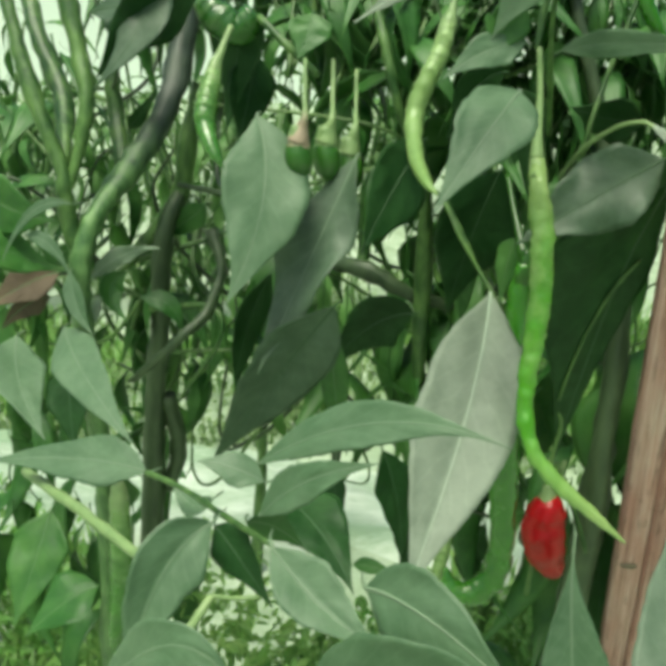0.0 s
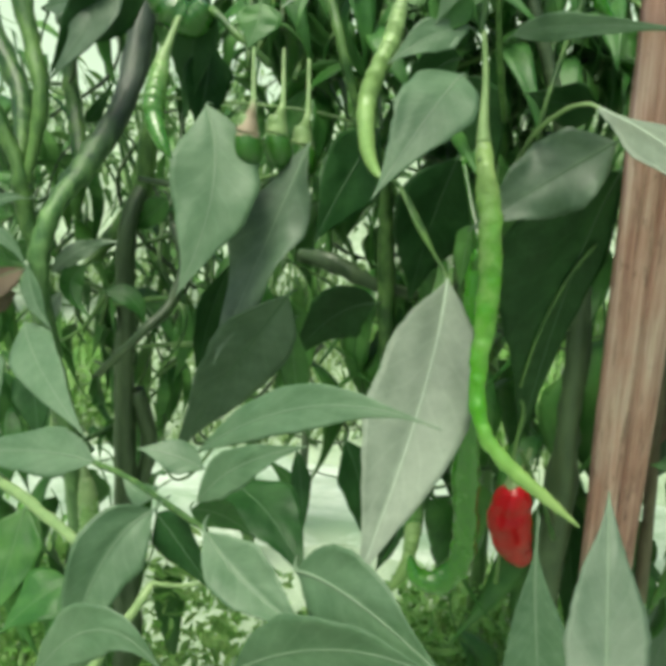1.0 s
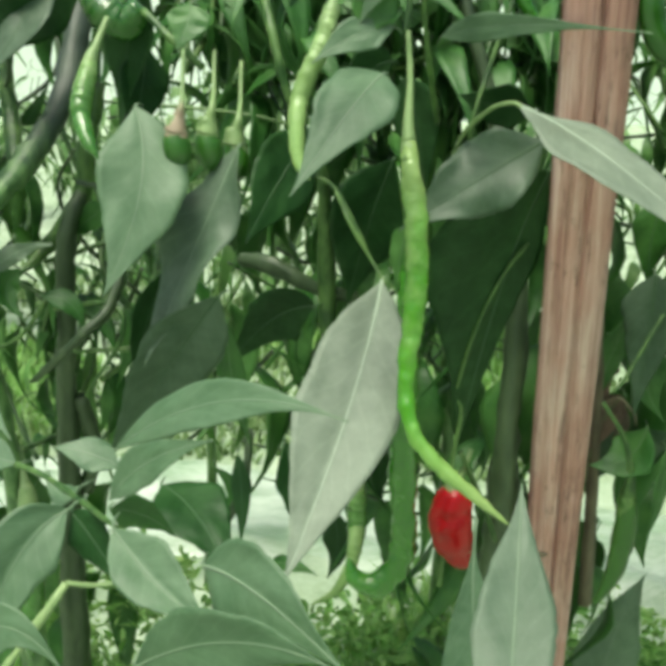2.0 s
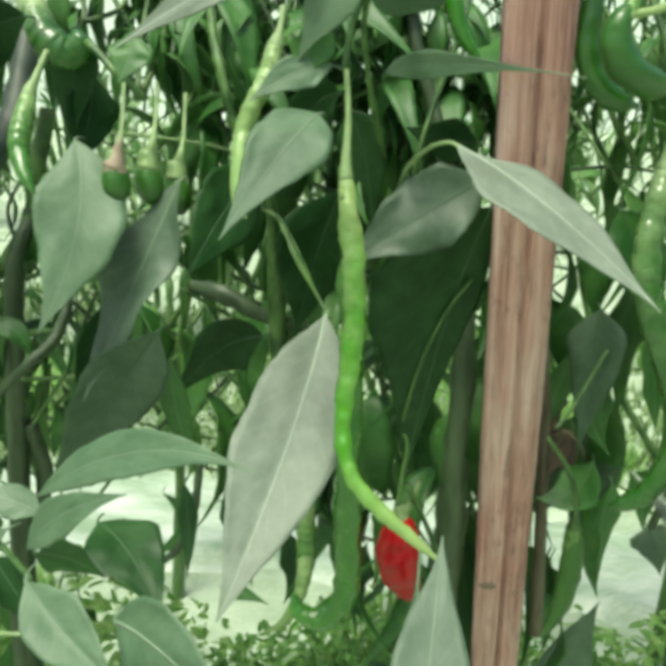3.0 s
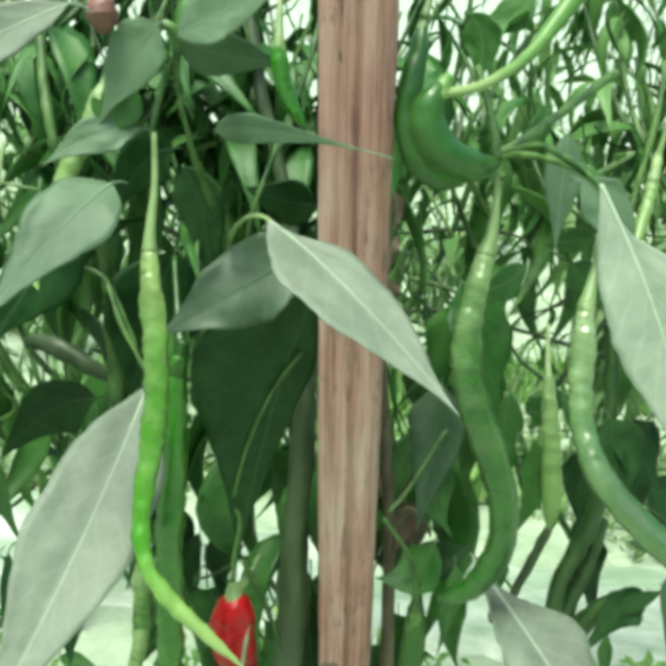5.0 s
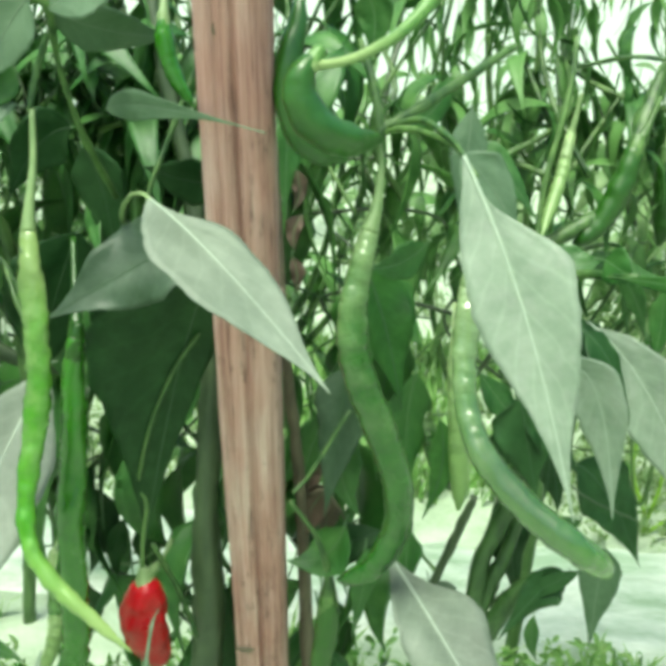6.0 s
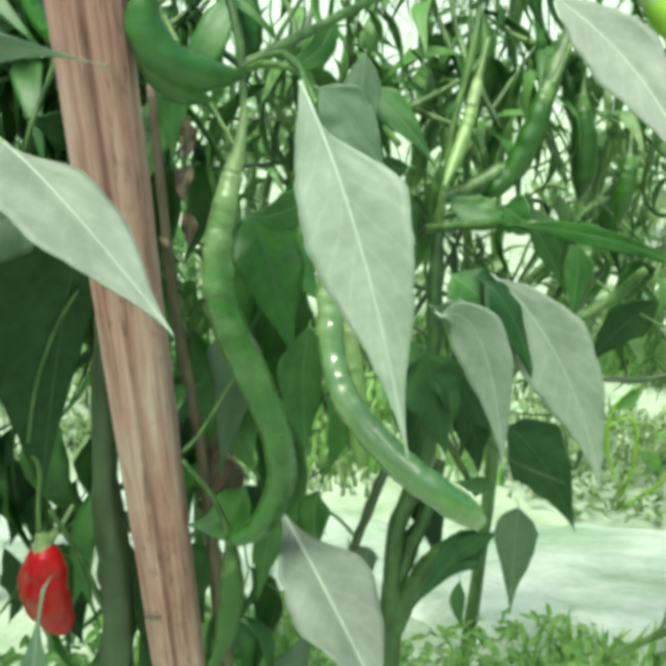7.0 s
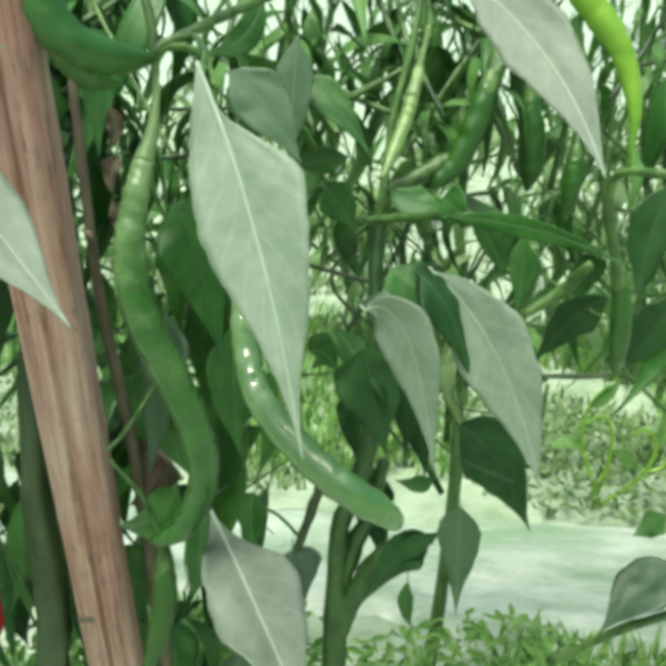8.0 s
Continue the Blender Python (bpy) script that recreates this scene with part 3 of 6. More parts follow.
stem(plant_a, [(-0.1064, 0.4500, 0.5346, 0.0043), (-0.1152, 0.4400, 0.5069, 0.0050), (-0.1191, 0.4400, 0.4564, 0.0057), (-0.1265, 0.4500, 0.4016, 0.0057), (-0.1339, 0.4600, 0.3083, 0.0083), (-0.1470, 0.4800, 0.1887, 0.0093)], 'branch', mat=stem_dark)
stem(plant_a, [(-0.1183, 0.4500, 0.4078, 0.0046), (-0.1155, 0.4600, 0.3699, 0.0048), (-0.1217, 0.4600, 0.3399, 0.0046)], 'branch', mat=stem_dark)
leaf(plant_a, (-0.1471, 0.3700, 0.4730), (-0.1149, 0.3230, 0.4625), (-0.0784, 0.2760, 0.4538), 0.0236, (-0.3870, -0.4476, 0.8062), bend=0.1, mat=leaf_sheen_grey)
leaf(plant_a, (-0.1677, 0.3600, 0.4702), (-0.1536, 0.3300, 0.4570), (-0.1288, 0.3000, 0.4424), 0.0262, (0.2767, -0.2494, 0.9280), mat=leaf_sheen_grey)
leaf(plant_a, (-0.1590, 0.4000, 0.4411), (-0.1548, 0.3900, 0.4227), (-0.1496, 0.3800, 0.3998), 0.0269, (-0.0709, -0.9042, 0.4212), mat=leaf_shaded)
leaf(plant_a, (-0.0656, 0.2520, 0.4547), (-0.0968, 0.2610, 0.4537), (-0.1426, 0.2700, 0.4446), 0.0204, (-0.2482, -0.6686, 0.7009), mat=leaf_sheen_grey)
stem(plant_a, [(-0.0656, 0.2520, 0.4547, 0.0012), (-0.0477, 0.2400, 0.4553, 0.0011), (-0.0266, 0.2200, 0.4564, 0.0012), (-0.0041, 0.1900, 0.4640, 0.0009)], 'twig')
leaf(plant_a, (-0.0129, 0.2200, 0.4708), (-0.0242, 0.2200, 0.4755), (-0.0362, 0.2200, 0.4768), 0.0122, (0.1858, -0.6688, 0.7199), mat=leaf_sheen_grey)
leaf(plant_b, (-0.0104, 0.2020, 0.4675), (0.0058, 0.1940, 0.4852), (0.0287, 0.1860, 0.4971), 0.0128, (-0.5199, -0.8188, 0.2436), mat=leaf_sheen_grey)
leaf(plant_a, (-0.0363, 0.2400, 0.4520), (-0.0466, 0.2500, 0.4432), (-0.0588, 0.2600, 0.4482), 0.0105, (-0.4363, -0.3308, 0.8368), mat=leaf_sheen_grey)
leaf(plant_a, (-0.0296, 0.2140, 0.4568), (-0.0441, 0.1970, 0.4423), (-0.0516, 0.1800, 0.4087), 0.0239, (0.4009, -0.8245, 0.3994), fold=0.35, mat=leaf_sheen_grey)
leaf(plant_a, (-0.0294, 0.2160, 0.4545), (-0.0198, 0.2105, 0.4466), (-0.0067, 0.2050, 0.4314), 0.0161, (-0.2295, -0.9466, 0.2263), mat=leaf_shaded)
leaf(plant_b, (-0.0029, 0.1830, 0.4677), (0.0142, 0.1715, 0.4568), (0.0327, 0.1600, 0.4512), 0.0183, (-0.0485, -0.6323, 0.7732), fold=0.45, taper=1.3, rib=1.5, mat=leaf_sheen_grey)
leaf(plant_b, (0.0273, 0.1750, 0.4614), (0.0467, 0.1575, 0.4643), (0.0734, 0.1400, 0.4534), 0.0233, (-0.5141, -0.7654, 0.3871), rib=1.6, mat=leaf_sheen_grey)
leaf(plant_a, (-0.0463, 0.1500, 0.4348), (-0.0235, 0.1450, 0.4565), (-0.0032, 0.1400, 0.4475), 0.0155, (-0.3064, -0.8882, 0.3423), mat=leaf_sheen_grey)
leaf(plant_b, (0.0133, 0.1500, 0.4431), (0.0417, 0.1400, 0.4604), (0.0700, 0.1300, 0.4624), 0.0217, (-0.3314, -0.9435, -0.0047), mat=leaf_sheen_grey)
leaf(plant_a, (-0.1373, 0.4000, 0.6261), (-0.1065, 0.3850, 0.6246), (-0.1265, 0.3700, 0.5905), 0.0353, (-0.0331, -0.7690, 0.6384), mat=leaf_slate)
leaf(plant_a, (-0.0815, 0.4000, 0.6371), (-0.1060, 0.3900, 0.6247), (-0.1280, 0.3800, 0.5949), 0.0351, (0.6205, -0.7011, -0.3512), mat=leaf_shaded)
leaf(plant_a, (-0.2047, 0.4000, 0.5375), (-0.1818, 0.3900, 0.5290), (-0.1525, 0.3800, 0.5257), 0.0330, (-0.3725, -0.9245, -0.0803))
leaf(plant_a, (-0.0673, 0.4200, 0.6323), (-0.0674, 0.4200, 0.6098), (-0.0743, 0.4200, 0.5671), 0.0299, (-0.2949, -0.9550, 0.0317), mat=leaf_shaded)
leaf(plant_a, (-0.0607, 0.4300, 0.6099), (-0.0630, 0.4250, 0.5866), (-0.0675, 0.4200, 0.5652), 0.0296, (0.7415, -0.6699, 0.0369), mat=leaf_shaded)
leaf(plant_a, (-0.0915, 0.4400, 0.5273), (-0.1029, 0.4450, 0.5163), (-0.1273, 0.4500, 0.5017), 0.0144, (-0.1761, -0.9751, -0.1348))
leaf(plant_a, (-0.1649, 0.3900, 0.5075), (-0.1559, 0.3850, 0.5069), (-0.1374, 0.3800, 0.5178), 0.0172, (-0.0515, -0.7801, -0.6236))
leaf(plant_a, (-0.1919, 0.3800, 0.5149), (-0.1791, 0.3900, 0.5045), (-0.1559, 0.4000, 0.4943), 0.0262, (0.6116, -0.3974, 0.6841))
leaf(plant_a, (-0.1569, 0.4200, 0.2897), (-0.1752, 0.4100, 0.2820), (-0.1967, 0.4000, 0.2621), 0.0408, (-0.2799, -0.5387, 0.7947))
leaf(plant_a, (-0.2025, 0.4600, 0.3171), (-0.2073, 0.4400, 0.2874), (-0.2150, 0.4200, 0.2524), 0.0379, (0.0358, -0.8531, 0.5206))
leaf(plant_a, (-0.1386, 0.4300, 0.3617), (-0.1454, 0.4250, 0.3465), (-0.1562, 0.4200, 0.3047), 0.0267, (0.6591, -0.7485, -0.0728))
leaf(plant_a, (-0.1379, 0.3650, 0.5375), (-0.1565, 0.3625, 0.5328), (-0.1725, 0.3600, 0.5082), 0.0053, (-0.0512, -0.9726, 0.2267), mat=leaf_sheen_grey)
leaf(plant_a, (-0.1371, 0.3850, 0.4956), (-0.1186, 0.3825, 0.5095), (-0.0987, 0.3800, 0.5144), 0.0098, (-0.0136, -0.9730, -0.2306), wave=0.3, mat=leaf_under)
leaf(plant_a, (-0.1194, 0.3900, 0.4988), (-0.1276, 0.3850, 0.4882), (-0.1157, 0.3800, 0.4744), 0.0141, (0.6255, -0.6850, 0.3737), fold=0.5)
leaf(plant_a, (-0.1378, 0.3600, 0.5049), (-0.1330, 0.3550, 0.4893), (-0.1235, 0.3500, 0.4762), 0.0097, (-0.0164, -0.9465, 0.3223), fold=0.4, mat=leaf_sheen_grey)
leaf(plant_a, (-0.1629, 0.3650, 0.5205), (-0.1489, 0.3625, 0.5175), (-0.1379, 0.3600, 0.5027), 0.0072, (0.0258, -0.9522, 0.3044), mat=leaf_sheen_grey)
leaf(plant_a, (-0.1299, 0.3800, 0.4871), (-0.1377, 0.3750, 0.4744), (-0.1436, 0.3700, 0.4549), 0.0090, (0.5265, -0.8492, 0.0395), fold=0.4, mat=leaf_under)
leaf(plant_a, (-0.1198, 0.4100, 0.4797), (-0.1033, 0.4100, 0.4760), (-0.0965, 0.4100, 0.4595), 0.0127, (0.4873, -0.6686, 0.5617))
leaf(plant_a, (-0.1270, 0.4200, 0.5695), (-0.1181, 0.4150, 0.5767), (-0.1059, 0.4100, 0.5923), 0.0076, (0.0866, -0.8809, -0.4654), mat=leaf_shaded)

# plant tied to the stake: trunk, branches, leaves
stem(plant_b, [(0.1231, 0.4300, 0.2083, 0.0105), (0.1309, 0.4300, 0.3090, 0.0090), (0.1335, 0.4200, 0.3623, 0.0079), (0.1332, 0.4100, 0.4193, 0.0066), (0.1349, 0.4100, 0.4680, 0.0055), (0.1329, 0.4200, 0.5111, 0.0049), (0.1244, 0.4300, 0.5535, 0.0044), (0.1151, 0.4400, 0.5913, 0.0037), (0.1009, 0.4500, 0.6375, 0.0033), (0.0872, 0.4700, 0.7008, 0.0031)], 'main_stem', mat=stem_dark)
stem(plant_b, [(0.0412, 0.4000, 0.5425, 0.0010), (0.0507, 0.3900, 0.5258, 0.0011), (0.0610, 0.3850, 0.5105, 0.0011), (0.0687, 0.3780, 0.4999, 0.0010)], 'twig')
stem(plant_b, [(0.0240, 0.4000, 0.5498, 0.0010), (0.0410, 0.4000, 0.5430, 0.0012), (0.0600, 0.3880, 0.5120, 0.0009)], 'twig')
stem(plant_b, [(0.1354, 0.4400, 0.6893, 0.0012), (0.1310, 0.4300, 0.6620, 0.0013), (0.1262, 0.4200, 0.6386, 0.0012), (0.1149, 0.4100, 0.6035, 0.0012), (0.1069, 0.4000, 0.5742, 0.0013), (0.1073, 0.4100, 0.5420, 0.0014)], 'branch')
stem(plant_b, [(-0.0117, 0.4600, 0.6947, 0.0024), (-0.0047, 0.4450, 0.6631, 0.0026), (0.0022, 0.4300, 0.6322, 0.0026), (0.0095, 0.4200, 0.6059, 0.0025), (0.0170, 0.4200, 0.5813, 0.0026), (0.0302, 0.4300, 0.5484, 0.0029), (0.0317, 0.4400, 0.5147, 0.0046), (0.0317, 0.4500, 0.4634, 0.0044), (0.0322, 0.4600, 0.4236, 0.0038)], 'branch')
stem(plant_b, [(-0.0193, 0.4600, 0.4930, 0.0042), (0.0014, 0.4500, 0.4915, 0.0048), (0.0236, 0.4500, 0.4805, 0.0041), (0.0479, 0.4600, 0.4717, 0.0037)], 'branch', mat=stem_dark)
stem(plant_b, [(-0.0523, 0.4000, 0.6262, 0.0020), (-0.0359, 0.3900, 0.6130, 0.0020), (-0.0214, 0.3900, 0.5999, 0.0018)], 'twig')
stem(plant_b, [(0.0763, 0.3400, 0.6549, 0.0015), (0.0857, 0.3400, 0.6543, 0.0017), (0.0828, 0.3600, 0.6325, 0.0013), (0.0856, 0.3800, 0.6041, 0.0014), (0.0902, 0.4100, 0.5750, 0.0016)], 'branch')
stem(plant_b, [(0.0759, 0.3450, 0.6154, 0.0011), (0.0784, 0.3500, 0.6325, 0.0014), (0.0833, 0.3500, 0.6462, 0.0014)], 'twig')
leaf(plant_b, (-0.0432, 0.3520, 0.5841), (-0.0356, 0.3295, 0.5502), (-0.0473, 0.3070, 0.5076), 0.0393, (0.3576, -0.8134, 0.4587), peak=0.42, mat=leaf_sheen_grey)
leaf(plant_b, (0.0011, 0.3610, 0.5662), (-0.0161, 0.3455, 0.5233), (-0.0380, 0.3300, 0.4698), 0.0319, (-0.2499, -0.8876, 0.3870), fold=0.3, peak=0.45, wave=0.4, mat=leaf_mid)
leaf(plant_b, (0.0691, 0.3170, 0.5998), (0.0573, 0.2945, 0.5859), (0.0385, 0.2720, 0.5572), 0.0299, (0.1485, -0.7310, 0.6660), peak=0.36, mat=leaf_sheen_grey)
leaf(plant_b, (0.0666, 0.3780, 0.5019), (0.0579, 0.3200, 0.4616), (0.0370, 0.2620, 0.4055), 0.0460, (0.1733, -0.6553, 0.7352), fold=0.25, rib=1.5, peak=0.48, taper=1.2, mat=leaf_under_dim)
leaf(plant_b, (-0.0165, 0.2260, 0.4742), (0.0265, 0.2105, 0.4994), (0.0679, 0.1950, 0.5013), 0.0162, (-0.4364, -0.7407, 0.5108), bend=0.05, peak=0.40, taper=2.2, mat=leaf_sheen_grey)
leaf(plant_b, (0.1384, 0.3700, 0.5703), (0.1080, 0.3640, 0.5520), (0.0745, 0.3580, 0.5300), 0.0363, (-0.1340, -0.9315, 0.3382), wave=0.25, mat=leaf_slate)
leaf(plant_b, (0.1426, 0.3750, 0.5570), (0.1239, 0.3850, 0.4987), (0.1061, 0.3950, 0.4069), 0.0519, (0.2765, -0.9415, -0.1927), fold=0.15, lean=(1.6, 0.45), rib=1.5, mat=leaf_shaded)
leaf(plant_b, (0.1243, 0.3350, 0.5874), (0.1580, 0.3075, 0.5662), (0.1981, 0.2800, 0.5351), 0.0325, (0.28, -0.43, 0.90), bend=0.04, peak=0.45, rise=(0.9, 2.3), lean=(1.38, 0.95), taper=1.6, stalk=0, mat=leaf_under_dim)
leaf(plant_b, (0.0909, 0.3950, 0.6148), (0.1215, 0.3550, 0.6191), (0.1698, 0.3150, 0.6152), 0.0118, (-0.7079, -0.6993, -0.0986), peak=0.3, taper=2.8, mat=leaf_sheen_grey)
leaf(plant_b, (0.0688, 0.2750, 0.6591), (0.0413, 0.2625, 0.6439), (0.0102, 0.2500, 0.6229), 0.0156, (0.1726, -0.9188, 0.3549), mat=leaf_under_dim)
leaf(plant_b, (0.0811, 0.3350, 0.6564), (0.0701, 0.3375, 0.6424), (0.0570, 0.3400, 0.6184), 0.0221, (-0.1823, -0.9831, -0.0136), mat=leaf_sheen_grey)
leaf(plant_b, (0.0836, 0.3450, 0.6528), (0.1015, 0.3725, 0.6462), (0.1196, 0.4000, 0.6461), 0.0186, (0.7058, -0.5211, -0.4798), mat=leaf_sheen_grey)
leaf(plant_b, (0.0713, 0.3450, 0.6178), (0.0557, 0.3375, 0.6143), (0.0386, 0.3300, 0.6031), 0.0159, (0.2358, -0.8928, 0.3839), mat=leaf_sheen_grey)
leaf(plant_b, (0.0858, 0.3400, 0.6527), (0.1059, 0.3350, 0.6626), (0.1313, 0.3300, 0.6752), 0.0194, (-0.2894, -0.9426, 0.1668), mat=leaf_sheen_grey)
leaf(plant_b, (0.0301, 0.4000, 0.5711), (0.0164, 0.3750, 0.5474), (0.0057, 0.3500, 0.5236), 0.0355, (0.7565, -0.6051, 0.2480), mat=leaf_shaded)
leaf(plant_b, (0.0689, 0.4200, 0.5558), (0.0564, 0.4200, 0.5201), (0.0458, 0.4200, 0.4779), 0.0548, (0.5579, -0.8133, -0.1654), mat=leaf_shaded)
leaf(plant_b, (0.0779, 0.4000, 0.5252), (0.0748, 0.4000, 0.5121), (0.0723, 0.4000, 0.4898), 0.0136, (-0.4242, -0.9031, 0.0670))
leaf(plant_b, (-0.0451, 0.4000, 0.5007), (-0.0575, 0.3950, 0.4691), (-0.0622, 0.3900, 0.4348), 0.0243, (0.8343, -0.5345, -0.1350), mat=leaf_shaded)
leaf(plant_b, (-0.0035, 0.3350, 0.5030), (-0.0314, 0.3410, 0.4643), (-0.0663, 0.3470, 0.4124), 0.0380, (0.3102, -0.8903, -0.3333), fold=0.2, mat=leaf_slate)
leaf(plant_b, (0.0289, 0.4200, 0.4768), (0.0056, 0.4150, 0.4696), (-0.0185, 0.4100, 0.4429), 0.0334, (0.3621, -0.9006, -0.2403), mat=leaf_shaded)
leaf(plant_b, (0.0673, 0.4200, 0.6036), (0.0533, 0.4150, 0.5953), (0.0403, 0.4100, 0.5705), 0.0300, (0.5867, -0.7720, -0.2444), mat=leaf_shaded)
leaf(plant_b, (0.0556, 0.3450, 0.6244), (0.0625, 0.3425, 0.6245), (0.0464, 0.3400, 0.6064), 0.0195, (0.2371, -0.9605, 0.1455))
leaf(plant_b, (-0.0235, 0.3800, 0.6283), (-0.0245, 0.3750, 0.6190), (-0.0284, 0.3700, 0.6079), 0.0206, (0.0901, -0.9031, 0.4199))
leaf(plant_b, (0.1501, 0.4200, 0.5424), (0.1351, 0.4200, 0.5286), (0.1202, 0.4200, 0.5101), 0.0249, (0.1974, -0.9631, -0.1829), mat=leaf_shaded)
leaf(plant_b, (-0.0113, 0.4000, 0.3976), (-0.0071, 0.3900, 0.3773), (-0.0063, 0.3800, 0.3519), 0.0123, (-0.4021, -0.8542, 0.3296), mat=leaf_shaded)
leaf(plant_b, (0.0176, 0.3800, 0.4141), (0.0269, 0.3750, 0.3882), (0.0309, 0.3700, 0.3565), 0.0260, (0.7034, -0.6550, 0.2762), mat=leaf_shaded)
leaf(plant_b, (-0.0011, 0.4400, 0.3091), (0.0123, 0.4350, 0.3120), (0.0295, 0.4300, 0.3081), 0.0093, (-0.2431, -0.7985, 0.5508))
leaf(plant_b, (-0.0379, 0.4500, 0.3661), (-0.0252, 0.4500, 0.3442), (-0.0552, 0.4500, 0.3190), 0.0120, (-0.4552, -0.8745, 0.1673))
leaf(plant_b, (-0.0210, 0.2300, 0.4490), (-0.0130, 0.2400, 0.4428), (-0.0030, 0.2500, 0.4294), 0.0134, (0.6329, -0.7516, -0.1857))
leaf(plant_b, (-0.0233, 0.3000, 0.4256), (-0.0021, 0.2800, 0.4219), (0.0163, 0.2600, 0.4044), 0.0317, (0.1502, -0.3436, 0.9270), mat=leaf_shaded)
leaf(plant_b, (-0.0057, 0.3600, 0.4830), (-0.0080, 0.3800, 0.4449), (-0.0028, 0.4000, 0.4008), 0.0149, (-0.1313, -0.8895, -0.4376))
leaf(plant_b, (0.1171, 0.3650, 0.3838), (0.1177, 0.3425, 0.3365), (0.1267, 0.3200, 0.2683), 0.0370, (0.0590, -0.9285, 0.3665), fold=0.2, rib=1.5, peak=0.70, rise=(3.0, 3.0), mat=leaf_sheen_grey)
stem(plant_b, [(0.1089, 0.4000, 0.4056, 0.0014), (0.1212, 0.4050, 0.3766, 0.0016), (0.1305, 0.4050, 0.3516, 0.0014)], 'twig')
leaf(plant_b, (0.1324, 0.4400, 0.3731), (0.1455, 0.4400, 0.3187), (0.1495, 0.4400, 0.2571), 0.0394, (-0.7124, -0.6938, -0.1050), mat=leaf_shaded)
leaf(plant_b, (0.1150, 0.1400, 0.4291), (0.1194, 0.1800, 0.4494), (0.1224, 0.2150, 0.4749), 0.0243, (0.0990, -0.5252, 0.8452), peak=0.4, mat=leaf_mid)
leaf(plant_c, (0.2014, 0.4700, 0.1849), (0.2142, 0.4800, 0.2433), (0.2335, 0.4900, 0.2899), 0.0383, (-0.2663, -0.9287, 0.2580), mat=leaf_sheen_grey)
leaf(plant_b, (0.0714, 0.4200, 0.5952), (0.0800, 0.4250, 0.5737), (0.0852, 0.4300, 0.5328), 0.0254, (-0.1398, -0.9725, -0.1866), mat=leaf_shaded)
leaf(plant_b, (0.1361, 0.4200, 0.5820), (0.1190, 0.4200, 0.5831), (0.0996, 0.4200, 0.5884), 0.0245, (-0.0644, -0.9270, -0.3696), mat=leaf_shaded)
leaf(plant_b, (0.1661, 0.4300, 0.6146), (0.1657, 0.4250, 0.5949), (0.1668, 0.4200, 0.5689), 0.0160, (0.6305, -0.7564, 0.1741))
leaf(plant_b, (0.1994, 0.4000, 0.5047), (0.1976, 0.3950, 0.4781), (0.1933, 0.3900, 0.4329), 0.0293, (-0.5130, -0.8433, 0.1606), fold=0.05, mat=leaf_slate)
stem(plant_b, [(0.1792, 0.3750, 0.4512, 0.0008), (0.1866, 0.3800, 0.4594, 0.0008), (0.2025, 0.3900, 0.4871, 0.0008)], 'twig')
leaf(plant_b, (0.2030, 0.4000, 0.4240), (0.1939, 0.4000, 0.4064), (0.1749, 0.4000, 0.4021), 0.0252, (-0.4412, -0.6982, 0.5638))
stem(plant_b, [(0.1621, 0.4000, 0.6063, 0.0019), (0.1656, 0.4000, 0.5657, 0.0021), (0.1708, 0.4000, 0.5113, 0.0024), (0.1769, 0.4100, 0.4586, 0.0027), (0.1812, 0.4200, 0.4110, 0.0031), (0.1874, 0.4400, 0.2960, 0.0039)], 'branch', mat=stem_dry)
leaf(plant_b, (0.050, 0.50, 0.383), (0.052, 0.50, 0.355), (0.044, 0.50, 0.323), 0.022, (0.3, -0.9, 0.2), wave=0.25, mat=leaf_shaded)
leaf(plant_b, (0.081, 0.52, 0.361), (0.076, 0.52, 0.331), (0.081, 0.52, 0.302), 0.020, (-0.3, -0.9, 0.2), wave=0.25, mat=leaf_shaded)
leaf(plant_b, (0.067, 0.50, 0.364), (0.061, 0.50, 0.344), (0.063, 0.50, 0.321), 0.014, (0.5, -0.8, 0.1), wave=0.25, mat=leaf_shaded)
leaf(plant_b, (0.082, 0.52, 0.302), (0.074, 0.52, 0.273), (0.081, 0.52, 0.242), 0.024, (0.4, -0.9, 0.2), wave=0.25, mat=leaf_shaded)
leaf(plant_b, (0.023, 0.54, 0.298), (0.030, 0.54, 0.270), (0.022, 0.54, 0.240), 0.022, (-0.2, -0.9, 0.3), wave=0.25, mat=leaf_shaded)

# right-hand plant: stems, leaves
stem(plant_c, [(0.2742, 0.4700, 0.1811, 0.0071), (0.2775, 0.4600, 0.3070, 0.0060), (0.2773, 0.4550, 0.3753, 0.0054), (0.2886, 0.4500, 0.4197, 0.0045), (0.2903, 0.4500, 0.4720, 0.0041), (0.2890, 0.4600, 0.5142, 0.0035), (0.2893, 0.4700, 0.5457, 0.0027)], 'main_stem', mat=stem_shade)
stem(plant_c, [(0.2891, 0.4670, 0.5379, 0.0025), (0.2907, 0.4700, 0.5581, 0.0020), (0.2940, 0.4800, 0.5895, 0.0018), (0.3020, 0.4900, 0.6289, 0.0016), (0.3046, 0.5000, 0.6563, 0.0014)], 'branch')
stem(plant_c, [(0.2776, 0.4600, 0.3070, 0.0056), (0.2850, 0.4580, 0.3330, 0.0054), (0.3010, 0.4560, 0.3640, 0.0048), (0.3140, 0.4540, 0.3730, 0.0036), (0.3260, 0.4520, 0.3750, 0.0022)], 'branch', mat=stem_shade)
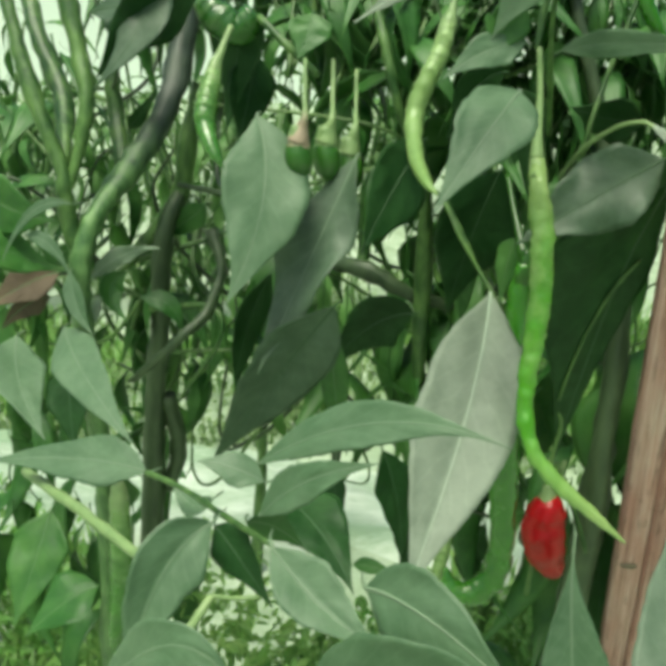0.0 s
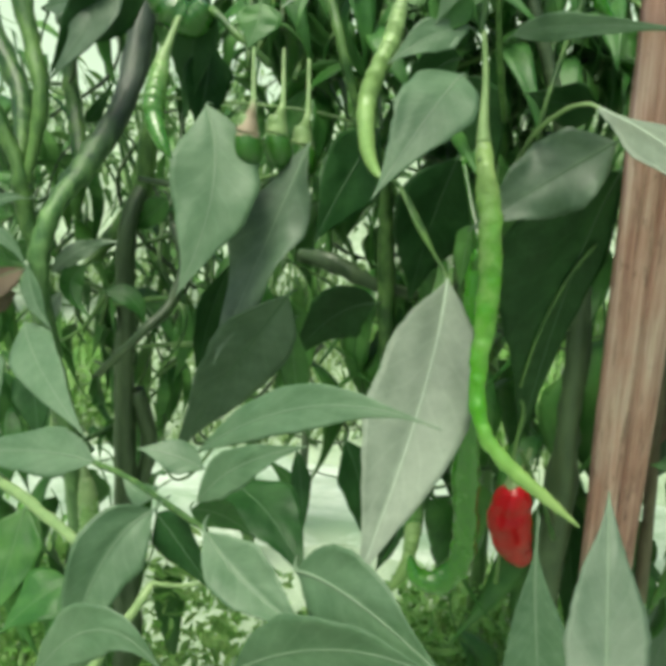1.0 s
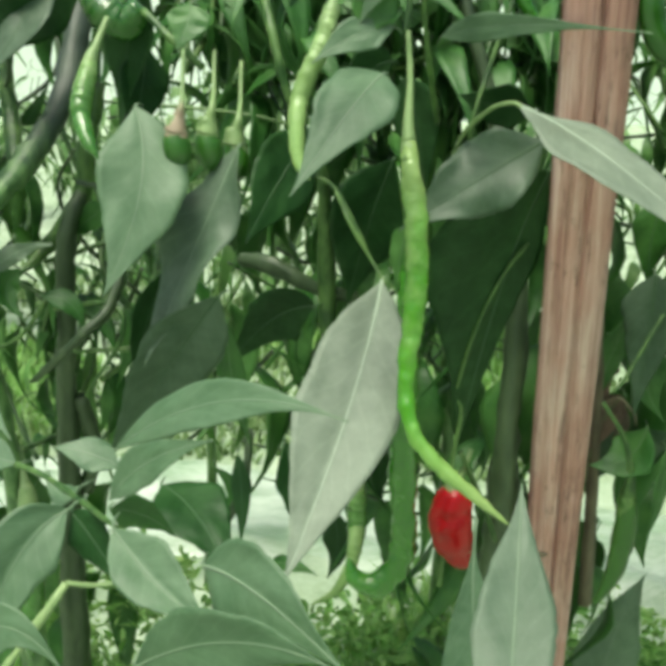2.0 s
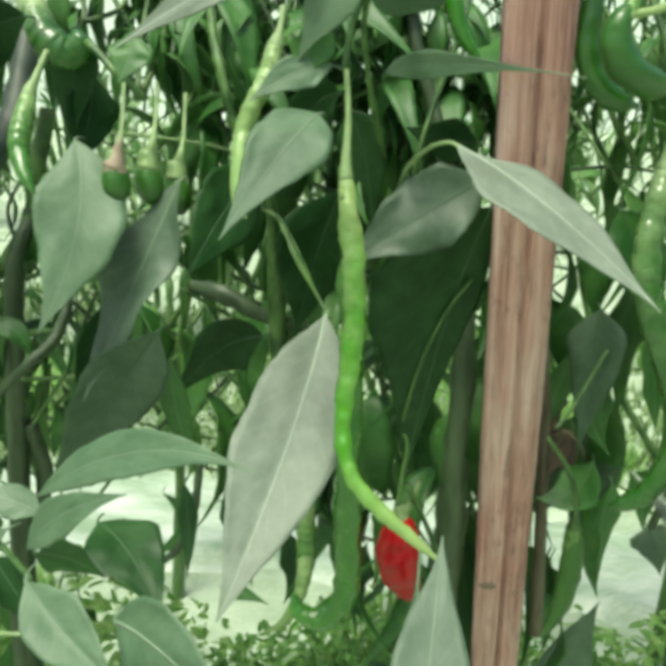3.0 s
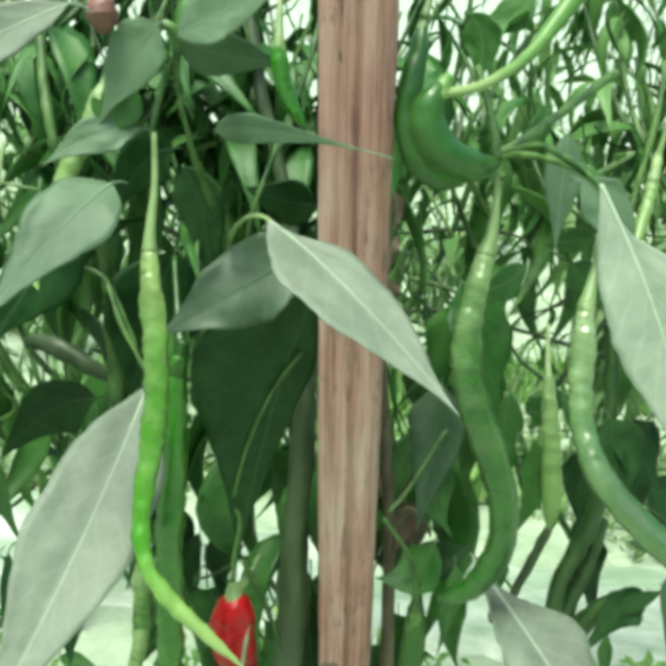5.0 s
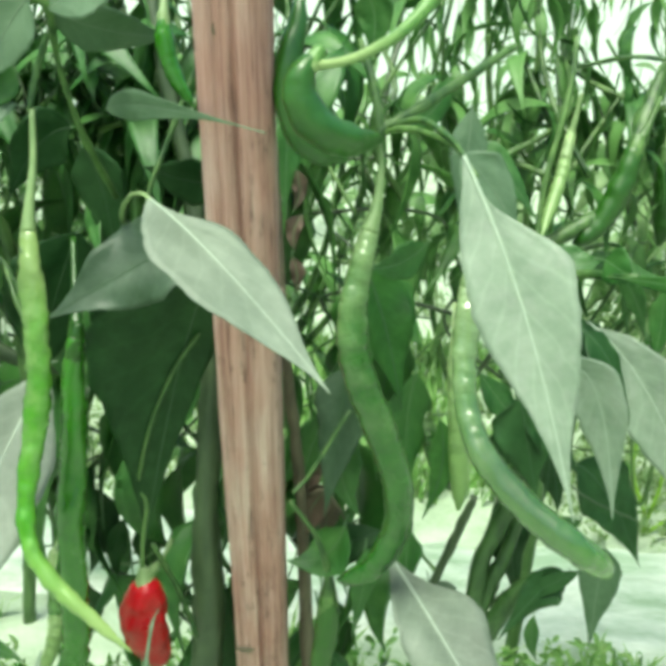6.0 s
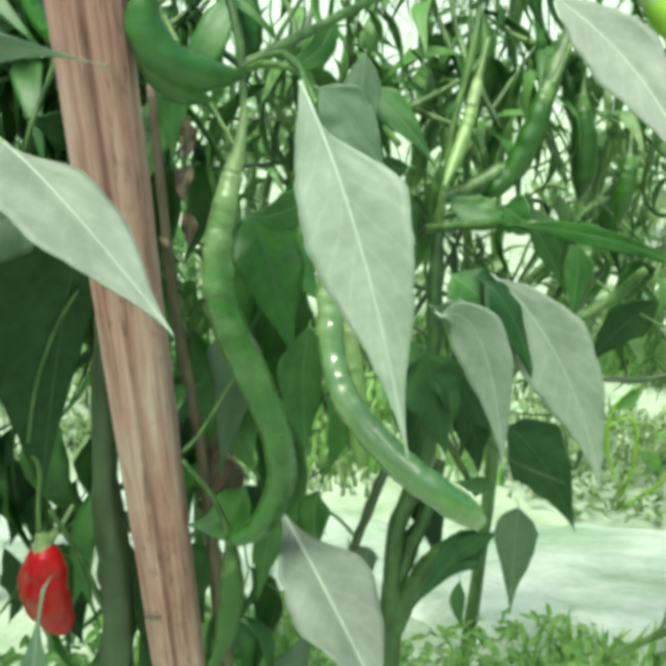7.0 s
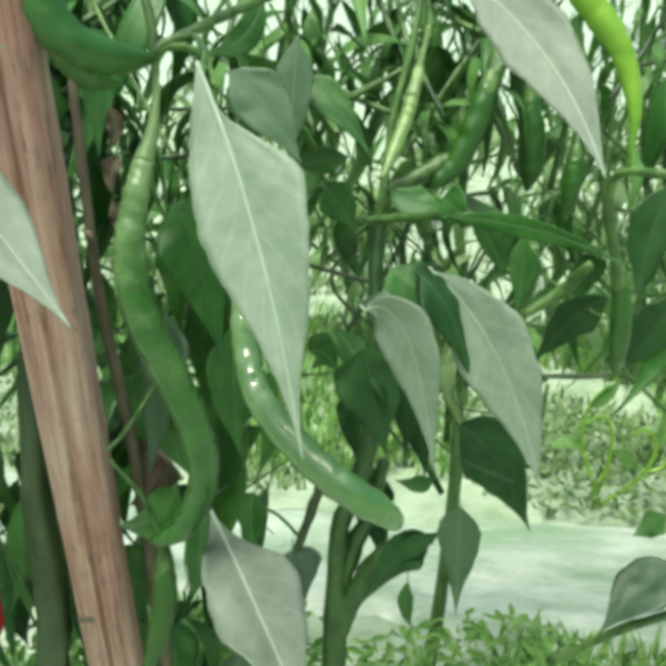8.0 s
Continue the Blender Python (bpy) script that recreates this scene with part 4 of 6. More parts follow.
stem(plant_c, [(0.2782, 0.4580, 0.3380, 0.0046), (0.2860, 0.4600, 0.3660, 0.0043), (0.2930, 0.4620, 0.3860, 0.0040), (0.2990, 0.4650, 0.4130, 0.0030)], 'branch', mat=stem_shade)
stem(plant_c, [(0.2638, 0.4200, 0.6490, 0.0020), (0.2425, 0.3900, 0.6360, 0.0019), (0.2236, 0.3600, 0.6246, 0.0019), (0.2102, 0.3500, 0.6167, 0.0020), (0.2084, 0.3480, 0.6137, 0.0020)], 'branch')
stem(plant_c, [(0.1987, 0.3600, 0.6480, 0.0014), (0.2035, 0.3550, 0.6361, 0.0016), (0.2076, 0.3500, 0.6212, 0.0019), (0.2086, 0.3480, 0.6121, 0.0019)], 'twig')
stem(plant_c, [(0.2092, 0.3500, 0.6140, 0.0012), (0.2148, 0.3450, 0.6168, 0.0013), (0.2241, 0.3350, 0.6172, 0.0013), (0.2337, 0.3100, 0.6150, 0.0009), (0.2403, 0.2870, 0.6081, 0.0006)], 'twig')
stem(plant_c, [(0.2102, 0.3500, 0.6167, 0.0013), (0.2231, 0.3400, 0.6208, 0.0014), (0.2330, 0.3100, 0.6171, 0.0010), (0.2369, 0.2870, 0.6123, 0.0007)], 'twig')
stem(plant_c, [(0.2826, 0.4600, 0.5389, 0.0022), (0.3079, 0.4400, 0.5458, 0.0021), (0.3279, 0.4100, 0.5522, 0.0020)], 'branch')
stem(plant_c, [(0.2900, 0.4700, 0.5520, 0.0031), (0.3123, 0.4800, 0.5619, 0.0037), (0.3326, 0.4900, 0.5761, 0.0048), (0.3430, 0.5000, 0.6126, 0.0046), (0.3551, 0.5200, 0.6434, 0.0032)], 'branch')
stem(plant_c, [(0.3646, 0.4800, 0.4911, 0.0028), (0.3844, 0.4800, 0.5056, 0.0028), (0.3933, 0.4700, 0.5215, 0.0023)], 'branch')
stem(plant_c, [(0.4043, 0.4400, 0.4777, 0.0026), (0.3988, 0.4200, 0.5083, 0.0028), (0.3878, 0.4000, 0.5374, 0.0023), (0.3766, 0.3800, 0.5650, 0.0021), (0.3751, 0.3600, 0.5791, 0.0017), (0.3855, 0.3400, 0.5823, 0.0017)], 'branch')
stem(plant_c, [(0.2510, 0.4700, 0.3440, 0.0018), (0.2560, 0.4700, 0.3600, 0.0026), (0.2660, 0.4620, 0.3970, 0.0028), (0.2710, 0.4600, 0.4150, 0.0022)], 'twig', mat=stem_dark)
stem(plant_c, [(0.2212, 0.4700, 0.3837, 0.0009), (0.2421, 0.4700, 0.3749, 0.0009), (0.2563, 0.4700, 0.3604, 0.0012)], 'twig')
stem(plant_c, [(0.3870, 0.4200, 0.3286, 0.0021), (0.4079, 0.4000, 0.3613, 0.0022), (0.4297, 0.3800, 0.3877, 0.0022)], 'twig')
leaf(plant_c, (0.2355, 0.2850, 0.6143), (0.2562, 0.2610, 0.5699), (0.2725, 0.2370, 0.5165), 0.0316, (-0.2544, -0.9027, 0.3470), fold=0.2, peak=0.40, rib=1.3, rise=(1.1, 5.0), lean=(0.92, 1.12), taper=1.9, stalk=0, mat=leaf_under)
leaf(plant_c, (0.2375, 0.3300, 0.6102), (0.2501, 0.3300, 0.5990), (0.2620, 0.3300, 0.5814), 0.0187, (0.2298, -0.9533, 0.1958), mat=leaf_sheen_grey)
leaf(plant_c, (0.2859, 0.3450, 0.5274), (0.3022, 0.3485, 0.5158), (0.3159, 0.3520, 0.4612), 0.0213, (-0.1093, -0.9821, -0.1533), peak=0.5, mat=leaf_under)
leaf(plant_c, (0.2839, 0.3600, 0.5264), (0.2971, 0.3550, 0.5227), (0.3108, 0.3500, 0.5175), 0.0167, (-0.4193, -0.8564, -0.3012), mat=leaf_sheen_grey)
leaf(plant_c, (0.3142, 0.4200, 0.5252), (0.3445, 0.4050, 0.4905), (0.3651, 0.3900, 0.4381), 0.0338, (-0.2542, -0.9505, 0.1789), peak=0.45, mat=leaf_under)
leaf(plant_c, (0.3085, 0.4150, 0.5242), (0.3222, 0.4100, 0.5090), (0.3334, 0.4050, 0.4800), 0.0241, (0.5334, -0.7092, 0.4610), mat=leaf_shaded)
leaf(plant_c, (0.2215, 0.3800, 0.4254), (0.2465, 0.3350, 0.4115), (0.2727, 0.2900, 0.3904), 0.0365, (-0.0355, -0.3801, 0.9243), fold=0.35, rib=1.5, rise=(1.6, 2.4), peak=0.56, wave=0.25, mat=leaf_under_dim)
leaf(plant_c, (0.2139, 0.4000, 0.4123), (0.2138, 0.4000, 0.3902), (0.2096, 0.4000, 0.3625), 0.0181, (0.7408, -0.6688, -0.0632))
leaf(plant_c, (0.3092, 0.3000, 0.6408), (0.3320, 0.2775, 0.6190), (0.3458, 0.2550, 0.5910), 0.0194, (-0.2447, -0.8022, 0.5446), fold=0.2, stalk=0, mat=leaf_under_dim)
leaf(plant_c, (0.3190, 0.4100, 0.5518), (0.3501, 0.3700, 0.5549), (0.3730, 0.3300, 0.5522), 0.0079, (-0.8260, -0.5572, 0.0852))
leaf(plant_c, (0.3163, 0.4300, 0.5556), (0.3213, 0.4200, 0.5538), (0.3282, 0.4100, 0.5486), 0.0175, (-0.7952, -0.5585, 0.2361))
leaf(plant_c, (0.4085, 0.4900, 0.4997), (0.3917, 0.4950, 0.4836), (0.3761, 0.5000, 0.4585), 0.0221, (-0.0415, -0.9779, -0.2048), mat=leaf_shaded)
leaf(plant_c, (0.3442, 0.5500, 0.3998), (0.3698, 0.5525, 0.3748), (0.3952, 0.5550, 0.3275), 0.0419, (0.4159, -0.8791, 0.2328), mat=leaf_shaded)
leaf(plant_c, (0.3363, 0.4300, 0.4060), (0.3380, 0.4390, 0.3788), (0.3404, 0.4480, 0.3333), 0.0213, (-0.2561, -0.9348, -0.2459), peak=0.35, mat=leaf_sheen_grey)
leaf(plant_c, (0.3280, 0.4400, 0.3859), (0.3108, 0.4450, 0.3709), (0.2973, 0.4500, 0.3557), 0.0096, (-0.4591, -0.8704, 0.1779), mat=leaf_shaded)
leaf(plant_c, (0.2518, 0.4700, 0.3548), (0.2560, 0.4650, 0.3450), (0.2605, 0.4600, 0.3273), 0.0263, (-0.0552, -0.9440, 0.3253), peak=0.3, mat=leaf_slate)
leaf(plant_c, (0.3163, 0.4840, 0.3296), (0.3161, 0.4840, 0.3130), (0.3206, 0.4840, 0.2993), 0.0087, (0.0349, -0.9994, 0.0050))
leaf(plant_c, (0.4338, 0.4000, 0.3992), (0.4152, 0.3900, 0.3909), (0.3963, 0.3800, 0.3743), 0.0286, (-0.3717, -0.3669, 0.8528), mat=leaf_slate)
leaf(plant_c, (0.4760, 0.5500, 0.3482), (0.4674, 0.5500, 0.3388), (0.4578, 0.5500, 0.3322), 0.0183, (-0.5807, -0.4775, 0.6594))
leaf(plant_c, (0.2367, 0.4200, 0.4124), (0.2349, 0.4200, 0.3987), (0.2372, 0.4200, 0.3756), 0.0166, (-0.3757, -0.9267, -0.0052))
leaf(plant_c, (0.2323, 0.4000, 0.5646), (0.2201, 0.3900, 0.5565), (0.2064, 0.3800, 0.5559), 0.0161, (0.6196, -0.7838, -0.0407))
leaf(plant_c, (0.2092, 0.4200, 0.5440), (0.2219, 0.4200, 0.5264), (0.2346, 0.4200, 0.5106), 0.0286, (0.6138, -0.6369, 0.4665))
leaf(plant_c, (0.2316, 0.4000, 0.5041), (0.2291, 0.4000, 0.4750), (0.2327, 0.4000, 0.4406), 0.0283, (0.6644, -0.7473, 0.0121))
leaf(plant_c, (0.1921, 0.4100, 0.4816), (0.1838, 0.4150, 0.4550), (0.1773, 0.4200, 0.4226), 0.0191, (0.4691, -0.8438, -0.2605))
leaf(plant_c, (0.2054, 0.4000, 0.4734), (0.2000, 0.4000, 0.4515), (0.2109, 0.4000, 0.4279), 0.0192, (-0.2017, -0.9791, -0.0246))
leaf(plant_c, (0.2210, 0.4100, 0.4167), (0.1982, 0.4100, 0.4057), (0.1813, 0.4100, 0.3973), 0.0193, (-0.2471, -0.8269, 0.5051), mat=leaf_shaded)
leaf(plant_c, (0.2956, 0.4400, 0.5212), (0.3059, 0.4350, 0.5147), (0.3205, 0.4300, 0.5042), 0.0268, (0.2435, -0.6393, 0.7294))
leaf(plant_c, (0.2992, 0.4400, 0.4820), (0.3050, 0.4400, 0.4643), (0.3200, 0.4400, 0.4421), 0.0363, (0.6000, -0.7364, 0.3128), mat=leaf_shaded)
leaf(plant_c, (0.3256, 0.5000, 0.5357), (0.3367, 0.5000, 0.5386), (0.3667, 0.5000, 0.5332), 0.0170, (0.0301, -0.8643, 0.5021))
leaf(plant_c, (0.2925, 0.4600, 0.5551), (0.3092, 0.4550, 0.5484), (0.3223, 0.4500, 0.5542), 0.0156, (-0.2599, -0.8168, 0.5150))
leaf(plant_c, (0.3336, 0.4700, 0.5437), (0.3459, 0.4750, 0.5265), (0.3544, 0.4800, 0.5084), 0.0106, (-0.0316, -0.9567, -0.2895))
leaf(plant_c, (0.3607, 0.4800, 0.5305), (0.3624, 0.4800, 0.5132), (0.3613, 0.4800, 0.4909), 0.0141, (-0.1505, -0.9886, -0.0023))
leaf(plant_c, (0.2496, 0.4400, 0.6211), (0.2489, 0.4350, 0.5963), (0.2483, 0.4300, 0.5656), 0.0169, (-0.0775, -0.9809, 0.1785), mat=leaf_sheen_grey)
leaf(plant_c, (0.2493, 0.4500, 0.6010), (0.2651, 0.4450, 0.5945), (0.2854, 0.4400, 0.5697), 0.0157, (0.0779, -0.9199, 0.3843))
leaf(plant_c, (0.2732, 0.4600, 0.5687), (0.2593, 0.4600, 0.5661), (0.2474, 0.4600, 0.5635), 0.0127, (0.0460, -0.9717, -0.2317))
leaf(plant_c, (0.2618, 0.4600, 0.5542), (0.2701, 0.4600, 0.5465), (0.2790, 0.4600, 0.5305), 0.0185, (-0.0338, -0.9991, -0.0246))
leaf(plant_c, (0.2371, 0.4200, 0.6356), (0.2300, 0.4100, 0.6204), (0.2163, 0.4000, 0.6134), 0.0128, (0.6620, -0.7477, 0.0516))
leaf(plant_c, (0.1962, 0.4000, 0.6693), (0.2029, 0.4000, 0.6573), (0.2012, 0.4000, 0.6392), 0.0172, (-0.3514, -0.9344, -0.0588))
leaf(plant_c, (0.2288, 0.4600, 0.6836), (0.2179, 0.4600, 0.6712), (0.1998, 0.4600, 0.6663), 0.0169, (-0.0990, -0.9813, 0.1651))
leaf(plant_c, (0.2556, 0.5000, 0.4577), (0.2625, 0.5000, 0.4581), (0.2722, 0.5000, 0.4464), 0.0211, (0.0697, -0.9923, 0.1027))
leaf(plant_c, (0.2697, 0.4800, 0.4791), (0.2838, 0.4750, 0.4630), (0.2953, 0.4700, 0.4539), 0.0163, (0.2323, -0.8004, 0.5526))
leaf(plant_c, (0.204, 0.4, 0.554), (0.215, 0.395, 0.529), (0.226, 0.39, 0.489), 0.03, (0.3, -0.9, 0.3), wave=0.2, mat=leaf_half_shaded)
leaf(plant_c, (0.224, 0.42, 0.524), (0.217, 0.42, 0.487), (0.217, 0.42, 0.439), 0.028, (0.5, -0.85, 0.0), wave=0.2, mat=leaf_half_shaded)
leaf(plant_c, (0.206, 0.42, 0.539), (0.2, 0.42, 0.519), (0.202, 0.42, 0.49), 0.02, (-0.3, -0.9, 0.3), wave=0.2, mat=leaf_half_shaded)
leaf(plant_c, (0.285, 0.43, 0.485), (0.29, 0.43, 0.464), (0.299, 0.43, 0.43), 0.034, (0.2, -0.95, 0.2), wave=0.2, mat=leaf_shaded)
leaf(plant_c, (0.244, 0.4, 0.482), (0.247, 0.4, 0.458), (0.24, 0.4, 0.43), 0.013, (0.2, -0.95, 0.2), wave=0.2, mat=leaf_half_shaded)
leaf(plant_c, (0.325, 0.45, 0.376), (0.309, 0.445, 0.368), (0.289, 0.44, 0.34), 0.02, (0.3, -0.8, 0.5), wave=0.25, mat=leaf_shaded)
leaf(plant_c, (0.284, 0.47, 0.408), (0.295, 0.47, 0.381), (0.301, 0.47, 0.345), 0.022, (0.3, -0.9, 0.2), wave=0.25, mat=leaf_shaded)
leaf(plant_c, (0.296, 0.47, 0.454), (0.285, 0.47, 0.434), (0.289, 0.47, 0.401), 0.026, (0.3, -0.9, 0.2), wave=0.25, mat=leaf_shaded)
leaf(plant_c, (0.305, 0.48, 0.446), (0.316, 0.48, 0.425), (0.321, 0.48, 0.398), 0.02, (0.2, -0.9, 0.2), wave=0.25, mat=leaf_shaded)
leaf(plant_c, (0.186, 0.43, 0.462), (0.182, 0.43, 0.438), (0.186, 0.43, 0.416), 0.018, (0.2, -0.9, 0.2), wave=0.25, mat=leaf_dry)
leaf(plant_c, (0.195, 0.42, 0.432), (0.184, 0.42, 0.42), (0.181, 0.42, 0.404), 0.014, (0.2, -0.9, 0.4), wave=0.25, mat=leaf_dry)
leaf(plant_c, (0.183, 0.43, 0.413), (0.187, 0.43, 0.395), (0.18, 0.43, 0.378), 0.026, (0.1, -0.9, 0.4), wave=0.25, mat=leaf_slate)

# hanging fruit
chili([(0.0790, 0.3310, 0.5722, 0.0030), (0.0805, 0.3270, 0.5597, 0.0042), (0.0827, 0.3240, 0.5444, 0.0049), (0.0845, 0.3220, 0.5269, 0.0050), (0.0844, 0.3200, 0.5108, 0.0048), (0.0829, 0.3170, 0.4929, 0.0045), (0.0816, 0.3130, 0.4770, 0.0038), (0.0824, 0.3080, 0.4635, 0.0036), (0.0874, 0.3030, 0.4515, 0.0036), (0.0992, 0.2990, 0.4397, 0.0033), (0.1121, 0.2960, 0.4302, 0.0025), (0.1214, 0.2950, 0.4231, 0.0014), (0.1265, 0.2950, 0.4188, 0.0004)], [(0.0771, 0.3450, 0.6165, 0.0011), (0.0787, 0.3400, 0.5981, 0.0014), (0.0787, 0.3340, 0.5814, 0.0021), (0.0790, 0.3310, 0.5722, 0.0032)], chili_bright, 'bright green slender chilli pepper, curved at its tip', lump=0.42)
chili([(0.0818, 0.3760, 0.5180, 0.0040), (0.0800, 0.3760, 0.5020, 0.0050), (0.0800, 0.3740, 0.4800, 0.0058), (0.0800, 0.3710, 0.4560, 0.0062), (0.0795, 0.3660, 0.4300, 0.0066), (0.0800, 0.3660, 0.3987, 0.0065), (0.0813, 0.3640, 0.3763, 0.0066), (0.0786, 0.3620, 0.3580, 0.0067), (0.0682, 0.3600, 0.3474, 0.0065), (0.0573, 0.3600, 0.3502, 0.0047), (0.0540, 0.3600, 0.3609, 0.0011)], [(0.0715, 0.4050, 0.5560, 0.0012), (0.0760, 0.3920, 0.5380, 0.0016), (0.0818, 0.3760, 0.5180, 0.0036)], chili_hook, 'long green chilli pepper hooked at its lower end', lump=0.34, cap_mat=chili_deep)
chili([(0.1200, 0.3760, 0.6520, 0.0026), (0.1206, 0.3750, 0.6450, 0.0036), (0.1228, 0.3740, 0.6360, 0.0036), (0.1268, 0.3730, 0.6280, 0.0030), (0.1312, 0.3720, 0.6215, 0.0018), (0.1332, 0.3720, 0.6190, 0.0005)], [(0.1180, 0.3900, 0.6790, 0.0010), (0.1190, 0.3820, 0.6650, 0.0013), (0.1200, 0.3760, 0.6520, 0.0024)], chili_hook, 'small curved green chilli pepper beside the stake')
chili([(0.0381, 0.4000, 0.6246, 0.0040), (0.0351, 0.3950, 0.6111, 0.0044), (0.0291, 0.3900, 0.5976, 0.0046), (0.0251, 0.3850, 0.5823, 0.0044), (0.0281, 0.3600, 0.5675, 0.0036), (0.0343, 0.3300, 0.5606, 0.0023), (0.0393, 0.3200, 0.5574, 0.0004)], [(0.0408, 0.4100, 0.6439, 0.0014), (0.0401, 0.4050, 0.6342, 0.0018), (0.0381, 0.4000, 0.6246, 0.0030)], chili_pale, 'long slender light-green chilli pepper hanging from its stalk')
chili([(-0.0618, 0.3500, 0.6037, 0.0032), (-0.0640, 0.3450, 0.5912, 0.0050), (-0.0632, 0.3380, 0.5790, 0.0046), (-0.0571, 0.3300, 0.5692, 0.0031), (-0.0527, 0.3270, 0.5634, 0.0005)], [(-0.0565, 0.3600, 0.6217, 0.0013), (-0.0592, 0.3550, 0.6127, 0.0017), (-0.0618, 0.3500, 0.6037, 0.0026)], chili_green, 'long slender light-green chilli pepper hanging from its stalk')
chili([(-0.0868, 0.4200, 0.6419, 0.0074), (-0.0768, 0.4100, 0.6278, 0.0084), (-0.0651, 0.4100, 0.6201, 0.0080), (-0.0565, 0.4100, 0.6283, 0.0062)], [(-0.0958, 0.4300, 0.6584, 0.0017), (-0.0938, 0.4300, 0.6504, 0.0022), (-0.0868, 0.4200, 0.6419, 0.0053)], chili_dark, 'curled green chilli pepper among dark leaves')
chili([(0.0534, 0.4200, 0.3559, 0.0039), (0.0528, 0.4150, 0.3397, 0.0044), (0.0498, 0.4100, 0.3261, 0.0036), (0.0419, 0.4050, 0.3135, 0.0024), (0.0292, 0.4000, 0.3073, 0.0005)], [(0.0517, 0.4200, 0.3770, 0.0012), (0.0524, 0.4200, 0.3665, 0.0017), (0.0534, 0.4200, 0.3559, 0.0031)], chili_pale, 'small pale green chilli with a thin curled tip')
chili([(0.1057, 0.3960, 0.3886, 0.0038), (0.1062, 0.3960, 0.3837, 0.0084), (0.1057, 0.3960, 0.3748, 0.0109), (0.1053, 0.3960, 0.3640, 0.0119), (0.1088, 0.3970, 0.3513, 0.0097), (0.1133, 0.3980, 0.3428, 0.0060), (0.1156, 0.3990, 0.3387, 0.0014)], [(0.1153, 0.4150, 0.4005, 0.0012), (0.1116, 0.4050, 0.3935, 0.0016), (0.1057, 0.3960, 0.3886, 0.0038)], chili_red, 'ripe glossy red chilli pepper, short and crumpled', lump=0.24, neck=2)
chili([(0.1845, 0.3220, 0.6404, 0.0031), (0.1812, 0.3200, 0.6357, 0.0049), (0.1807, 0.3200, 0.6278, 0.0062), (0.1850, 0.3210, 0.6196, 0.0067), (0.1931, 0.3260, 0.6146, 0.0065), (0.2016, 0.3360, 0.6126, 0.0052), (0.2085, 0.3460, 0.6130, 0.0018)], [(0.2528, 0.3800, 0.7052, 0.0054), (0.2399, 0.3700, 0.6862, 0.0048), (0.2288, 0.3600, 0.6692, 0.0036), (0.2155, 0.3450, 0.6524, 0.0025), (0.2005, 0.3300, 0.6423, 0.0019), (0.1885, 0.3220, 0.6388, 0.0017), (0.1839, 0.3220, 0.6393, 0.0031)], chili_fat, 'fat curled dark green chilli pepper with pale stalk', lump=0.3, neck=2, cap_mat=stalk_green)
chili([(0.1768, 0.3520, 0.6644, 0.0013), (0.1757, 0.3480, 0.6517, 0.0038), (0.1736, 0.3450, 0.6373, 0.0049), (0.1741, 0.3450, 0.6244, 0.0055), (0.1796, 0.3460, 0.6123, 0.0057), (0.1880, 0.3470, 0.6061, 0.0046), (0.1969, 0.3500, 0.6038, 0.0010)], [(0.1820, 0.3700, 0.6817, 0.0010), (0.1793, 0.3600, 0.6729, 0.0012), (0.1768, 0.3500, 0.6644, 0.0015)], chili_fat, 'fat dark green chilli pepper beside the stake', lump=0.3, neck=2)
chili([(0.2069, 0.3370, 0.5790, 0.0035), (0.2047, 0.3340, 0.5667, 0.0047), (0.2030, 0.3320, 0.5525, 0.0055), (0.2036, 0.3310, 0.5364, 0.0062), (0.2085, 0.3320, 0.5194, 0.0063), (0.2163, 0.3350, 0.5013, 0.0065), (0.2236, 0.3380, 0.4806, 0.0065), (0.2265, 0.3420, 0.4620, 0.0061), (0.2241, 0.3450, 0.4457, 0.0057), (0.2166, 0.3470, 0.4326, 0.0052), (0.2072, 0.3490, 0.4255, 0.0035), (0.2020, 0.3500, 0.4237, 0.0007)], [(0.2083, 0.3480, 0.6144, 0.0011), (0.2098, 0.3450, 0.6016, 0.0014), (0.2091, 0.3400, 0.5881, 0.0024), (0.2069, 0.3370, 0.5790, 0.0038)], chili_dark, 'long dark green chilli pepper with a wrinkled neck', neck=1)
chili([(0.2445, 0.3250, 0.5628, 0.0034), (0.2448, 0.3220, 0.5509, 0.0048), (0.2449, 0.3180, 0.5361, 0.0046), (0.2465, 0.3120, 0.5220, 0.0046), (0.2517, 0.3030, 0.5095, 0.0048), (0.2620, 0.2960, 0.4986, 0.0052), (0.2741, 0.2900, 0.4893, 0.0055), (0.2855, 0.2870, 0.4822, 0.0056), (0.2946, 0.2900, 0.4750, 0.0051), (0.2999, 0.2940, 0.4695, 0.0032), (0.3019, 0.2960, 0.4672, 0.0009)], [(0.2487, 0.3400, 0.5901, 0.0011), (0.2478, 0.3350, 0.5783, 0.0014), (0.2445, 0.3250, 0.5628, 0.0037)], chili_light, 'long curved green chilli pepper with a browned blunt end', neck=1)
chili([(0.2481, 0.4000, 0.5089, 0.0030), (0.2514, 0.4000, 0.4876, 0.0041), (0.2545, 0.4000, 0.4658, 0.0047), (0.2564, 0.4000, 0.4479, 0.0042), (0.2566, 0.4000, 0.4364, 0.0010)], [(0.2478, 0.4200, 0.5328, 0.0010), (0.2477, 0.4100, 0.5206, 0.0012), (0.2481, 0.4000, 0.5089, 0.0022)], chili_pale, 'small green chilli pepper on a long stalk')
